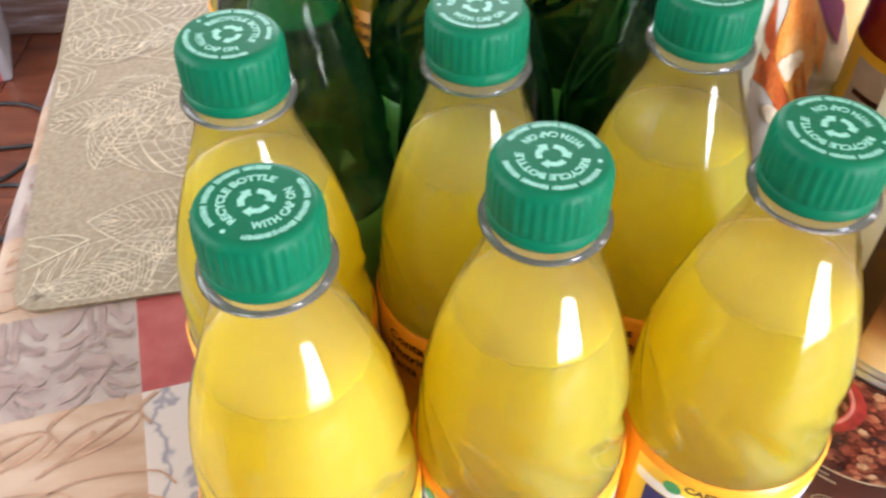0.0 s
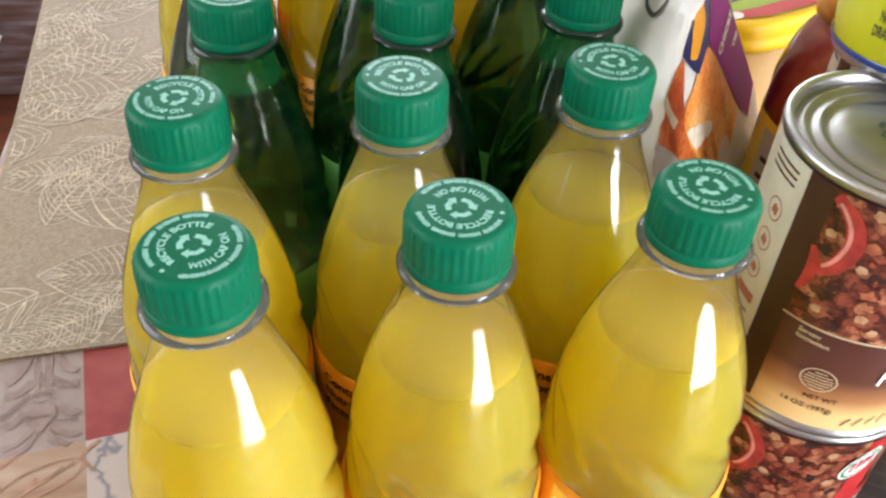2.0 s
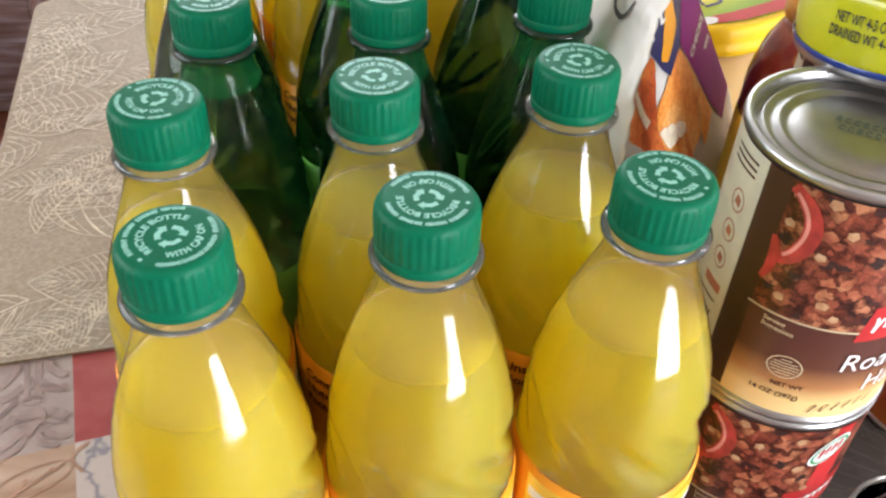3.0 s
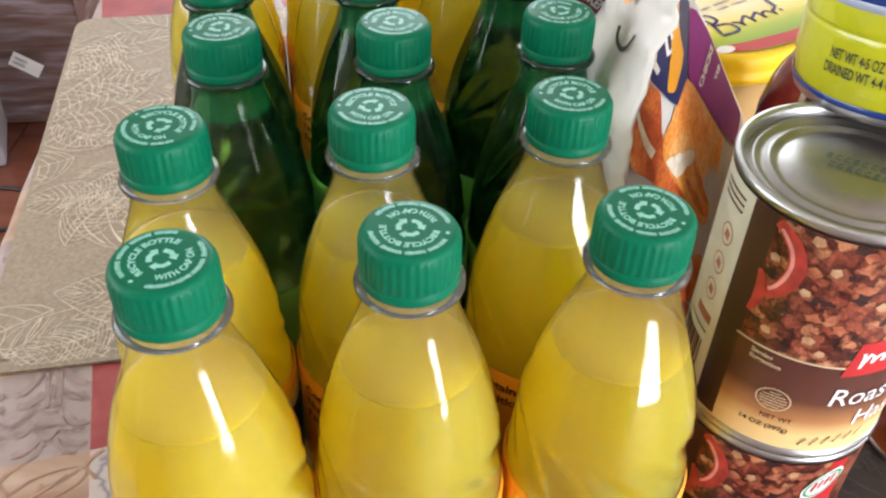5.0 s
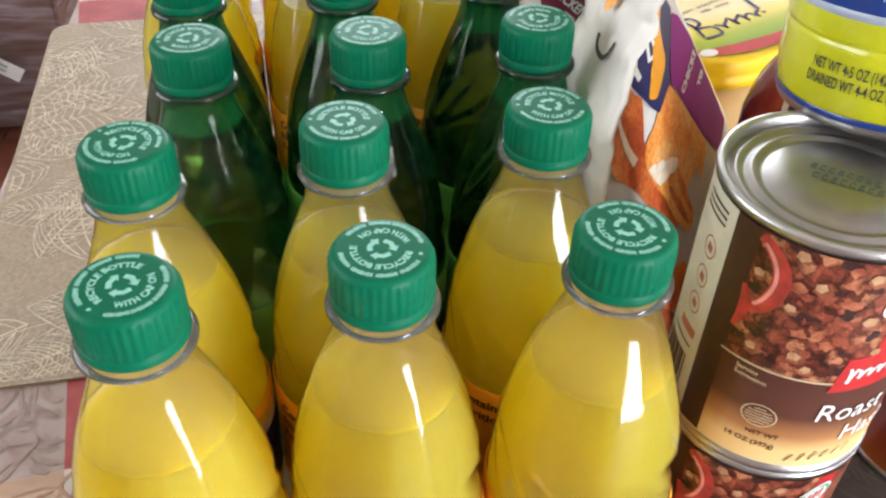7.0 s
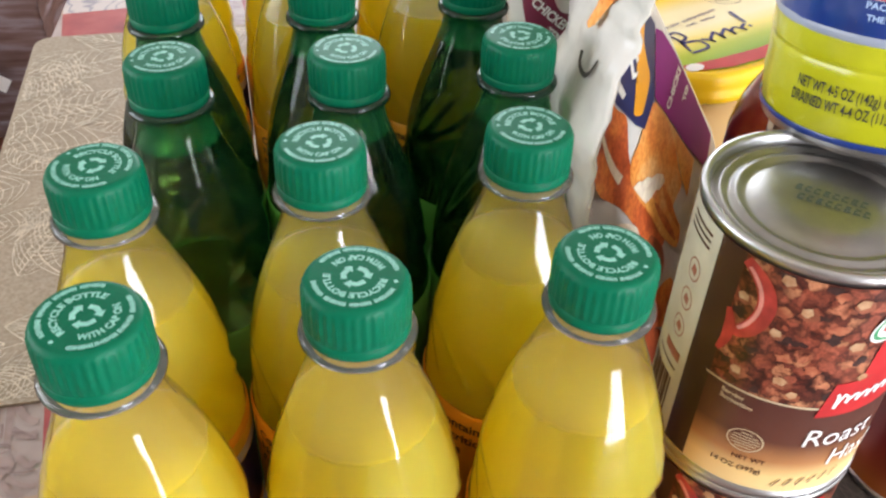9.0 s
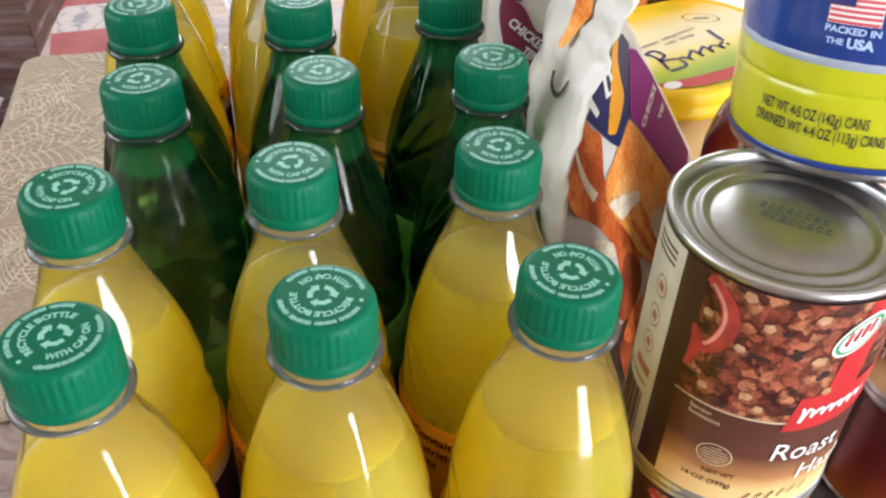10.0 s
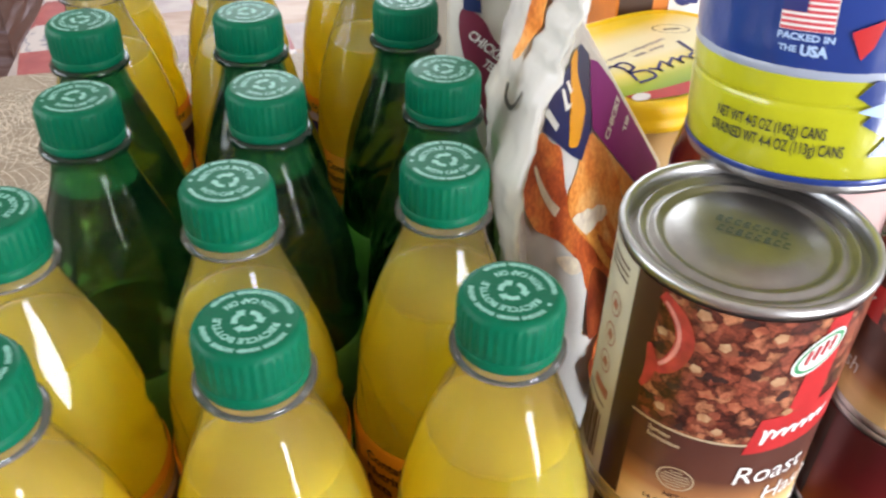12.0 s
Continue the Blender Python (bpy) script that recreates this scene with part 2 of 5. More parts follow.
M = {
    "cap": material("cap_green", (0.0, 0.118, 0.058), 0.42, vary=0.06, scale=300, bump=0.08, bump_scale=900, Subsurface_Weight=0.1, Subsurface_Scale=0.002, Specular_IOR_Level=0.14),
    "cap_print": material("cap_print", (0.23, 0.54, 0.44), 0.5, vary=0.1, scale=600),
    "pet": film("clear_plastic", (0.98, 0.98, 0.97), 0.06, 0.02),
    "pet_rim": film("clear_rim", (0.80, 0.79, 0.76), 0.12, 0.24, (0.50, 0.48, 0.43)),
    "pet_green": film("green_plastic", (0.50, 0.68, 0.40), 0.045, 0.07, (0.02, 0.20, 0.10), 1.43),
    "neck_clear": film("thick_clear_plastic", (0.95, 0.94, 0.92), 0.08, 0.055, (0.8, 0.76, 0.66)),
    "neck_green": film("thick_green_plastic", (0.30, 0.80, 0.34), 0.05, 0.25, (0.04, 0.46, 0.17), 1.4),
    "green_rim": film("green_rim", (0.12, 0.36, 0.16), 0.08, 0.5, (0.008, 0.07, 0.035)),
    "soda": cloudy("cloudy_yellow_soda", (0.99, 0.812, 0.085), 0.62),
    "ale": thin_liquid("pale_soda", (0.95, 0.96, 0.86), 0.8),
    "label_orange": material("label_orange", (0.86, 0.36, 0.02), 0.35, vary=0.12, scale=60),
    "label_yellow": material("label_yellow", (0.9, 0.62, 0.05), 0.35),
    "label_green": material("label_green", (0.10, 0.28, 0.05), 0.35, vary=0.2),
    "ink_brown": material("ink_brown", (0.08, 0.025, 0.01), 0.5),
    "ink_black": material("ink_black", (0.02, 0.02, 0.025), 0.5),
    "ink_faint": material("ink_faint", (0.07, 0.10, 0.10), 0.5, 0.3),
    "ink_navy": material("ink_navy", (0.025, 0.03, 0.16), 0.4, vary=0.15),
    "ink_violet": material("ink_violet", (0.14, 0.10, 0.20), 0.45, vary=0.3, scale=900),
    "ink_green": material("ink_green", (0.05, 0.3, 0.12), 0.45),
    "white": material("white_print", (0.82, 0.81, 0.78), 0.4, vary=0.04),
    "cream": material("cream_print", (0.58, 0.48, 0.32), 0.4, vary=0.05),
    "red": material("red_print", (0.50, 0.024, 0.026), 0.33, vary=0.12, scale=80),
    "tin": material("tin_plate", (0.48, 0.48, 0.48), 0.34, 1.0, vary=0.08, scale=90, bump=0.05, bump_scale=500),
    "tin_lid": material("tin_lid", (0.33, 0.32, 0.305), 0.36, 1.0, vary=0.22, scale=45, bump=0.06, bump_scale=700),
    "brown_strip": material("brown_strip", (0.045, 0.018, 0.012), 0.33, vary=0.2),
    "panel": material("panel_print", (0.56, 0.54, 0.42), 0.4, vary=0.06, scale=120),
    "hash": ramp_material("hash_photo", "cells", [(0.0, (0.10, 0.022, 0.014)), (0.2, (0.22, 0.05, 0.028)), (0.45, (0.40, 0.11, 0.06)), (0.65, (0.32, 0.075, 0.04)), (0.85, (0.50, 0.17, 0.09)), (1.0, (0.58, 0.26, 0.13))], 0.3, 230, warp_by=0.010, warp_scale=230),
    "hash_gap": material("hash_gap", (0.035, 0.014, 0.012), 0.35, vary=0.5, scale=500),
    "meat_crumb": breaded("meat_crumb", [(0.4, (0.2, 0.045, 0.026)), (0.58, (0.36, 0.10, 0.05)), (0.75, (0.50, 0.20, 0.10))], 160),
    "potato_dark": material("potato_dark", (0.26, 0.08, 0.04), 0.35, vary=0.3, scale=300),
    "potato": ramp_material("potato_print", "noise", [(0.3, (0.36, 0.17, 0.08)), (0.5, (0.48, 0.28, 0.15)), (0.7, (0.58, 0.40, 0.24))], 0.3, 260),
    "hash_ground": print_gradient("hash_ground", [(0.0, (0.85, 0.64, 0.30)), (0.09, (0.80, 0.56, 0.24)), (0.17, (0.42, 0.19, 0.07)), (0.27, (0.11, 0.036, 0.022)), (0.5, (0.075, 0.022, 0.016)), (1.0, (0.07, 0.022, 0.016))], low=0.003, high=0.1),
    "icon_ink": material("icon_ink", (0.36, 0.12, 0.07), 0.45),
    "onion": material("red_pepper_print", (0.46, 0.045, 0.04), 0.3, vary=0.35, scale=160),
    "onion_pale": material("pepper_flesh_print", (0.75, 0.3, 0.26), 0.3, vary=0.2, scale=160),
    "tuna_yellow": material("tuna_yellow", (0.47, 0.475, 0.008), 0.3, vary=0.08, scale=30, bump=0.6, bump_scale=80, Coat_Weight=0.5),
    "tuna_blue": material("tuna_blue", (0.010, 0.038, 0.22), 0.28, vary=0.15, scale=30, bump=0.6, bump_scale=80, Coat_Weight=0.5),
    "sleeve_edge": material("sleeve_edge", (0.33, 0.37, 0.46), 0.3, vary=0.1),
    "pale_ink": material("pale_ink", (0.40, 0.55, 0.80), 0.4),
    "flag_red": material("flag_red", (0.6, 0.08, 0.1), 0.4),
    "bag_white": material("bag_white", (0.70, 0.68, 0.63), 0.27, vary=0.06, scale=25, bump=1.0, bump_scale=70),
    "bag_purple": material("bag_purple", (0.30, 0.025, 0.23), 0.5, vary=0.12, scale=30, Specular_IOR_Level=0.2),
    "bag_maroon": material("bag_maroon", (0.19, 0.03, 0.06), 0.35, vary=0.12, scale=30),
    "bag_navy": material("bag_navy", (0.018, 0.03, 0.11), 0.3, vary=0.12, scale=30),
    "bag_gold": material("bag_gold", (0.82, 0.36, 0.02), 0.35, vary=0.1),
    "crumb": breaded("breaded_print", [(0.38, (0.64, 0.15, 0.027)), (0.52, (0.90, 0.29, 0.05)), (0.64, (0.97, 0.42, 0.10)), (0.78, (0.98, 0.60, 0.24))]),
    "crumb_dark": breaded("breaded_dark_print", [(0.38, (0.30, 0.045, 0.015)), (0.54, (0.58, 0.11, 0.03)), (0.66, (0.80, 0.21, 0.05)), (0.8, (0.92, 0.40, 0.10))]),
    "crumb_deep": breaded("breaded_deep_print", [(0.4, (0.12, 0.022, 0.012)), (0.6, (0.30, 0.055, 0.02)), (0.75, (0.5, 0.11, 0.03))]),
    "crumb_gold": breaded("breaded_gold_print", [(0.4, (0.88, 0.33, 0.05)), (0.6, (0.97, 0.52, 0.12)), (0.75, (0.98, 0.66, 0.26))]),
    "meat": material("white_meat_print", (0.88, 0.74, 0.56), 0.4, vary=0.2, scale=220),
    "tub_yellow": material("tub_yellow", (0.90, 0.58, 0.006), 0.4, vary=0.04, scale=20),
    "tub_body": material("tub_body", (0.50, 0.30, 0.09), 0.4, vary=0.06),
    "tub_cream": print_gradient("tub_lid_print", [(0.0, (0.25, 0.42, 0.02)), (0.12, (0.42, 0.52, 0.04)), (0.26, (0.88, 0.74, 0.18)), (0.42, (0.92, 0.85, 0.55)), (0.68, (0.92, 0.82, 0.48)), (0.9, (0.9, 0.62, 0.03)), (1.0, (0.9, 0.6, 0.02))], "Y", -0.032, 0.045),
    "sauce": ramp_material("red_sauce", "noise", [(0.3, (0.50, 0.07, 0.035)), (0.55, (0.66, 0.14, 0.07)), (0.75, (0.76, 0.24, 0.11))], 0.3, 90, coat=0.6),
    "glass": film("jar_glass", (0.96, 0.97, 0.96), 0.03),
    "orange_lid": material("orange_lid", (0.7, 0.3, 0.03), 0.3, 0.3, vary=0.1),
    "mat_tan": ramp_material("woven_tan", "noise", [(0.3, (0.26, 0.20, 0.135)), (0.5, (0.325, 0.262, 0.185)), (0.7, (0.39, 0.325, 0.24))], 0.6, 420, bump=0.25),
    "mat_line": material("leaf_line_cream", (0.66, 0.58, 0.45), 0.5, vary=0.25, scale=120),
    "mat_dark": ramp_material("woven_dark", "noise", [(0.3, (0.035, 0.03, 0.027)), (0.7, (0.085, 0.075, 0.065))], 0.5, 40, bump=0.3),
    "dark_line": material("leaf_line_grey", (0.10, 0.085, 0.07), 0.45, vary=0.3, scale=120),
    "cloth_red": ramp_material("cloth_red", "noise", [(0.32, (0.2, 0.022, 0.028)), (0.52, (0.33, 0.05, 0.05)), (0.7, (0.42, 0.1, 0.09))], 0.55, 26, warp_by=0.03, warp_scale=18, coat=0.06),
    "cloth_grey": ramp_material("cloth_grey", "noise", [(0.30, (0.28, 0.21, 0.195)), (0.48, (0.36, 0.285, 0.262)), (0.7, (0.43, 0.36, 0.33))], 0.55, 34, warp_by=0.02, warp_scale=40, coat=0.06),
    "cloth_peach": ramp_material("cloth_peach", "noise", [(0.3, (0.29, 0.16, 0.10)), (0.45, (0.40, 0.26, 0.175)), (0.65, (0.49, 0.36, 0.27))], 0.55, 28, (0.5, 1.6, 1), warp_by=0.03, warp_scale=30, coat=0.06),
    "cloth_white": ramp_material("cloth_white", "wave", [(0.0, (0.26, 0.24, 0.28)), (0.1, (0.46, 0.41, 0.395)), (0.3, (0.54, 0.475, 0.445))], 0.55, 20, warp_by=0.03, warp_scale=45, coat=0.06),
    "floor_wood": ramp_material("floor_wood", "noise", [(0.3, (0.075, 0.02, 0.01)), (0.5, (0.13, 0.036, 0.018)), (0.7, (0.19, 0.06, 0.03))], 0.3, 5, (1, 6, 1), warp_by=0.1, warp_scale=3, coat=0.3),
    "carton": material("carton", (0.3, 0.17, 0.09), 0.7, vary=0.15, scale=8, bump=0.2, bump_scale=60),
    "wrap": ramp_material("stretch_wrap", "noise", [(0.32, (0.10, 0.055, 0.045)), (0.5, (0.15, 0.095, 0.085)), (0.62, (0.22, 0.175, 0.185)), (0.76, (0.46, 0.43, 0.48))], 0.25, 6, (1, 1, 8), warp_by=0.03, warp_scale=20, coat=0.5),
    "scroll_mid": material("mauve_print", (0.33, 0.245, 0.225), 0.45, vary=0.18, scale=90),
    "scroll_dark": material("dark_mauve_print", (0.27, 0.19, 0.18), 0.45, vary=0.2, scale=90),
    "leaf_brown": material("brown_leaf_print", (0.39, 0.235, 0.16), 0.45, vary=0.25, scale=70),
    "grey_plastic": material("grey_plastic", (0.36, 0.34, 0.37), 0.45, vary=0.15, scale=12),
    "black": material("black_rubber", (0.012, 0.012, 0.014), 0.5),
    "wall": material("wall_paint", (0.74, 0.70, 0.63), 0.85, vary=0.04, scale=3, bump=0.1, bump_scale=80),
    # room's dim side put into the wall colour, to darken bottle reflections
    "wall_dim": material("wall_shade", (0.30, 0.255, 0.22), 0.85, vary=0.08, scale=3, bump=0.1, bump_scale=80),
    "ceiling": material("ceiling_paint", (0.64, 0.60, 0.55), 0.9, vary=0.03, scale=3),
    "frame_white": material("frame_white", (0.8, 0.8, 0.78), 0.4, vary=0.03),
    "table_wood": material("table_wood", (0.14, 0.06, 0.03), 0.45, vary=0.3, scale=9),
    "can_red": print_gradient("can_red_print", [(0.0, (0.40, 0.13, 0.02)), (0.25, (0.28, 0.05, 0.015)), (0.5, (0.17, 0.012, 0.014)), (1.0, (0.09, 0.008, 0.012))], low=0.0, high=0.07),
    "carton_orange": material("carton_orange", (0.62, 0.2, 0.03), 0.45, vary=0.2, scale=30),
    "pink": material("pale_pink_label", (0.66, 0.45, 0.42), 0.4, vary=0.1),
}
bulb = bpy.data.materials.new("warm_bulb")
bulb.use_nodes = True
bulb.node_tree.nodes["Principled BSDF"].inputs["Emission Color"].default_value = (1.0, 0.72, 0.42, 1)
bulb.node_tree.nodes["Principled BSDF"].inputs["Emission Strength"].default_value = 60
M["bulb"] = bulb


# ---- building helpers ----
def part(name, bm, mat, parent=None, label="", smooth=True):
    """Links a bmesh as one mesh object, under a thing or a part."""
    me = bpy.data.meshes.new(name)
    for f in bm.faces:
        f.smooth = smooth
    bm.to_mesh(me)
    bm.free()
    for m in mat if isinstance(mat, (list, tuple)) else [mat]:
        me.materials.append(M[m])
    ob = new(name, me)
    if parent is not None:
        ob.parent = parent
    return tagged(ob, label)


def thing(name, m, label, category, group="", kind=""):
    ob = new(name)
    ob.empty_display_size = 0.02
    ob.matrix_basis = m
    return tagged(ob, label, category, group, kind)


def lathe(profile, segs=64, mod=None, cap_top=False, cap_bottom=False):
    """A surface turned about z from (radius, height) pairs; mod(angle, r, z) gives a changed radius."""
    bm = bmesh.new()
    rings = []
    for r, z in profile:
        ring = []
        for k in range(segs):
            a = 2 * math.pi * k / segs
            q = mod(a, r, z) if mod else r
            ring.append(bm.verts.new((q * math.cos(a), q * math.sin(a), z)))
        rings.append(ring)
    for lo, hi in zip(rings, rings[1:]):
        for k in range(segs):
            bm.faces.new((lo[k], lo[(k + 1) % segs], hi[(k + 1) % segs], hi[k]))
    if cap_top:
        bm.faces.new(rings[-1])
    if cap_bottom:
        bm.faces.new(rings[0][::-1])
    return bm


def smooth_profile(points, steps=4):
    """Catmull-Rom through (radius, height) points."""
    out = []
    for i in range(len(points) - 1):
        p0, p1, p2, p3 = (points[min(max(k, 0), len(points) - 1)] for k in (i - 1, i, i + 1, i + 2))
        for s in range(steps):
            t = s / steps
            out.append(tuple(0.5 * (2 * b + (c - a) * t + (2 * a - 5 * b + 4 * c - d) * t * t + (3 * b - a - 3 * c + d) * t ** 3) for a, b, c, d in zip(p0, p1, p2, p3)))
    return out + [points[-1]]


def box(bm, x0, x1, y0, y1, z0, z1, bevel=0.0):
    made = bmesh.ops.create_cube(bm, size=1)
    bmesh.ops.scale(bm, vec=(x1 - x0, y1 - y0, z1 - z0), verts=made["verts"])
    bmesh.ops.translate(bm, vec=((x0 + x1) / 2, (y0 + y1) / 2, (z0 + z1) / 2), verts=made["verts"])
    if bevel:
        edges = list({e for v in made["verts"] for e in v.link_edges})
        bmesh.ops.bevel(bm, geom=edges, offset=bevel, segments=3, affect="EDGES", profile=0.5)
    return bm


def sheet(x0, x1, y0, y1, nx=12, ny=4):
    bm = bmesh.new()
    bmesh.ops.create_grid(bm, x_segments=nx, y_segments=ny, size=0.5)
    for v in bm.verts:
        v.co = ((x0 + x1) / 2 + v.co.x * (x1 - x0), (y0 + y1) / 2 + v.co.y * (y1 - y0), 0)
    return bm


def polygon(points, cuts=2):
    bm = bmesh.new()
    bm.faces.new([bm.verts.new((x, y, 0)) for x, y in points])
    bmesh.ops.triangulate(bm, faces=bm.faces[:])
    for _ in range(cuts):
        bmesh.ops.subdivide_edges(bm, edges=bm.edges[:], cuts=1, use_grid_fill=True)
    return bm


def curved(points, steps=5):
    """A closed smooth outline through the points."""
    n, out = len(points), []
    for i in range(n):
        p0, p1, p2, p3 = (points[(i + k) % n] for k in (-1, 0, 1, 2))
        for s in range(steps):
            t = s / steps
            out.append(tuple(0.5 * (2 * b + (c - a) * t + (2 * a - 5 * b + 4 * c - d) * t * t + (3 * b - a - 3 * c + d) * t ** 3) for a, b, c, d in zip(p0, p1, p2, p3)))
    return out


def ribbon(points, width):
    """A flat band along a line of 2D points, tapering at its ends when width is a function."""
    bm = bmesh.new()
    prev = None
    n = len(points)
    for i, (x, y) in enumerate(points):
        ax, ay = points[max(i - 1, 0)]
        bx, by = points[min(i + 1, n - 1)]
        d = math.hypot(bx - ax, by - ay) or 1
        w = (width(i / (n - 1)) if callable(width) else width) / 2
        nx, ny = -(by - ay) / d * w, (bx - ax) / d * w
        now = (bm.verts.new((x + nx, y + ny, 0)), bm.verts.new((x - nx, y - ny, 0)))
        if prev:
            bm.faces.new((prev[0], prev[1], now[1], now[0]))
        prev = now
    return bm


def arc(r, a0, a1, width, steps=24):
    return ribbon([(r * math.cos(radians(a0 + (a1 - a0) * i / steps)), r * math.sin(radians(a0 + (a1 - a0) * i / steps))) for i in range(steps + 1)], width)


def ellipse(cx, cy, rx, ry, n=28):
    return [(cx + rx * math.cos(2 * math.pi * i / n), cy + ry * math.sin(2 * math.pi * i / n)) for i in range(n)]


def joined(bms):
    out = bmesh.new()
    for b in bms:
        me = bpy.data.meshes.new("join")
        b.to_mesh(me)
        b.free()
        out.from_mesh(me)
        bpy.data.meshes.remove(me)
    return out


def words(body, size, align="LEFT", bold=0.0, wide=1.0, slant=0.0):
    """Flat letters in the built-in font, as a bmesh in the xy plane."""
    cu = bpy.data.curves.new("words", "FONT")
    cu.body, cu.size, cu.align_x, cu.offset, cu.shear, cu.resolution_u = body, size, align, bold, slant, 3
    ob = new("words", cu)
    dg = bpy.context.evaluated_depsgraph_get()
    me = bpy.data.meshes.new_from_object(ob.evaluated_get(dg))
    bm = bmesh.new()
    bm.from_mesh(me)
    bpy.data.objects.remove(ob)
    bpy.data.curves.remove(cu)
    bpy.data.meshes.remove(me)
    for v in bm.verts:
        v.co.x *= wide
    return bm


def warp(bm, fn):
    for v in bm.verts:
        v.co = fn(v.co.x, v.co.y, v.co.z)
    return bm


def shift(bm, dx, dy, turn=0.0):
    c, s = math.cos(radians(turn)), math.sin(radians(turn))
    return warp(bm, lambda x, y, z: (dx + c * x - s * y, dy + s * x + c * y, z))


def round_can(r, lift=0.0):
    """Maps a flat print to a can's side: x is the angle in degrees, y the height."""
    return lambda x, y, z: ((r + lift) * math.cos(radians(x)), (r + lift) * math.sin(radians(x)), y)


def flat_can(r, lift=0.0):
    """As round_can, with x in metres round the side."""
    return lambda x, y, z: ((r + lift) * math.cos(x / r), (r + lift) * math.sin(x / r), y)


def along(points, r):
    """(degrees, height) pairs as metres round a can."""
    return [(radians(a) * r, z) for a, z in points]


def round_text(bm, r, lift, angle, height, tilt=0.0):
    """Lays flat letters in metres on a can's side, from an angle in degrees on."""
    bm = shift(bm, 0, 0, tilt)
    return warp(bm, lambda x, y, z: ((r + lift) * math.cos(radians(angle) + x / r), (r + lift) * math.sin(radians(angle) + x / r), height + y))


# ---- room ----
FLOOR = -0.75
X0, X1, Y0, Y1, TOP = -2.6, 2.2, -1.8, 3.2, 1.75


def planks():
    fl = tagged(part("floor", box(bmesh.new(), X0, X1, Y0, Y1, FLOOR - 0.06, FLOOR - 0.004), "black", None), "reddish brown wooden plank floor with dark joints", "floor", kind="structure")
    w, full, made = 0.14, 1.24, {}
    for i in range(int((X1 - X0) / w)):
        y, ln = Y0, 0.2 + (i * 0.43) % 1.0
        while y < Y1 - 0.01:
            ln = round(min(ln, Y1 - y), 3)
            if ln not in made:
                ob = part("plank", box(bmesh.new(), 0, w - 0.003, 0, ln - 0.003, -0.02, 0, 0.0015), "floor_wood", fl, smooth=False)
                made[ln] = ob.data
            else:
                ob = new("plank", made[ln])
                ob.parent = fl
            ob.location = (X0 + i * w, y, FLOOR)
            y, ln = y + ln, full


def wall(name, boxes, label, mat="wall"):
    bm = bmesh.new()
    for b in boxes:
        box(bm, *b)
    return tagged(part(name, bm, mat, smooth=False), label, "wall", kind="structure")


planks()
T = 0.12
wall("wall_north", [(X0 - T, -0.95, Y1, Y1 + T, FLOOR, TOP), (1.35, X1 + T, Y1, Y1 + T, FLOOR, TOP), (-0.95, 1.35, Y1, Y1 + T, FLOOR, 0.45), (-0.95, 1.35, Y1, Y1 + T, 1.65, TOP)], "plain pale painted wall with a wide opening added for fill light")
# South wall is unseen; its dark colour stands in for a dim room side.
wall("wall_south", [(X0 - T, 1.2, Y0 - T, Y0, FLOOR, TOP), (1.8, X1 + T, Y0 - T, Y0, FLOOR, TOP), (1.2, 1.8, Y0 - T, Y0, FLOOR, -0.55), (1.2, 1.8, Y0 - T, Y0, 1.25, TOP)], "unseen wall coloured dark for the dim room side, with a tall window", "wall_dim")
wall("wall_east", [(X1, X1 + T, Y0, -0.15, FLOOR, TOP), (X1, X1 + T, 0.19, Y1, FLOOR, TOP), (X1, X1 + T, -0.15, 0.19, FLOOR, -0.1), (X1, X1 + T, -0.15, 0.19, 1.2, TOP)], "plain pale painted wall with a narrow window")
wall("wall_west", [(X0 - T, X0, Y0, -1.15, FLOOR, TOP), (X0 - T, X0, 1.15, Y1, FLOOR, TOP), (X0 - T, X0, -1.15, 1.15, FLOOR, 0.0), (X0 - T, X0, -1.15, 1.15, 1.5, TOP)], "plain pale painted wall with a wide opening added for fill light")
tagged(part("ceiling", box(bmesh.new(), X0 - T, X1 + T, Y0 - T, Y1 + T, TOP, TOP + 0.1), "ceiling", smooth=False), "plain beige painted ceiling", "ceiling", kind="structure")


def window(name, m, w, h, label):
    """A window frame about the origin of the pose, w across x and h up z, set in its wall along y."""
    ob = thing(name, m, label, "window", kind="structure")
    bm = bmesh.new()
    f = 0.03
    for b in ((-w / 2, w / 2, -0.03, 0.03, -h / 2, -h / 2 + f), (-w / 2, w / 2, -0.03, 0.03, h / 2 - f, h / 2), (-w / 2, -w / 2 + f, -0.03, 0.03, -h / 2 + f, h / 2 - f), (w / 2 - f, w / 2, -0.03, 0.03, -h / 2 + f, h / 2 - f)):
        box(bm, *b, 0.004)
    part("window_frame", bm, "frame_white", ob, smooth=False)
    pane = part("pane", box(bmesh.new(), -w / 2 + f, w / 2 - f, -0.002, 0.002, -h / 2 + f, h / 2 - f), "glass", ob, smooth=False)
    pane.visible_shadow = False
    part("window_sill", box(bmesh.new(), -w / 2, w / 2, 0.03, 0.11, -h / 2 - 0.02, -h / 2, 0.004), "frame_white", ob, smooth=False)


window("window_1", pose(1.5, Y0 - 0.06, 0.35), 0.6, 1.8, "tall white framed window with clear glass")
window("window_2", pose(X1 + 0.06, 0.02, 0.55, 0, 0, 90), 0.34, 1.3, "narrow white framed window with clear glass")
# The two wide windows are unseen, added to house the fill lamps.
window("fill_window_left", pose(X0 - 0.06, 0.0, 0.75, 0, 0, -90), 2.3, 1.5, "unseen wide white framed window, added for fill light")

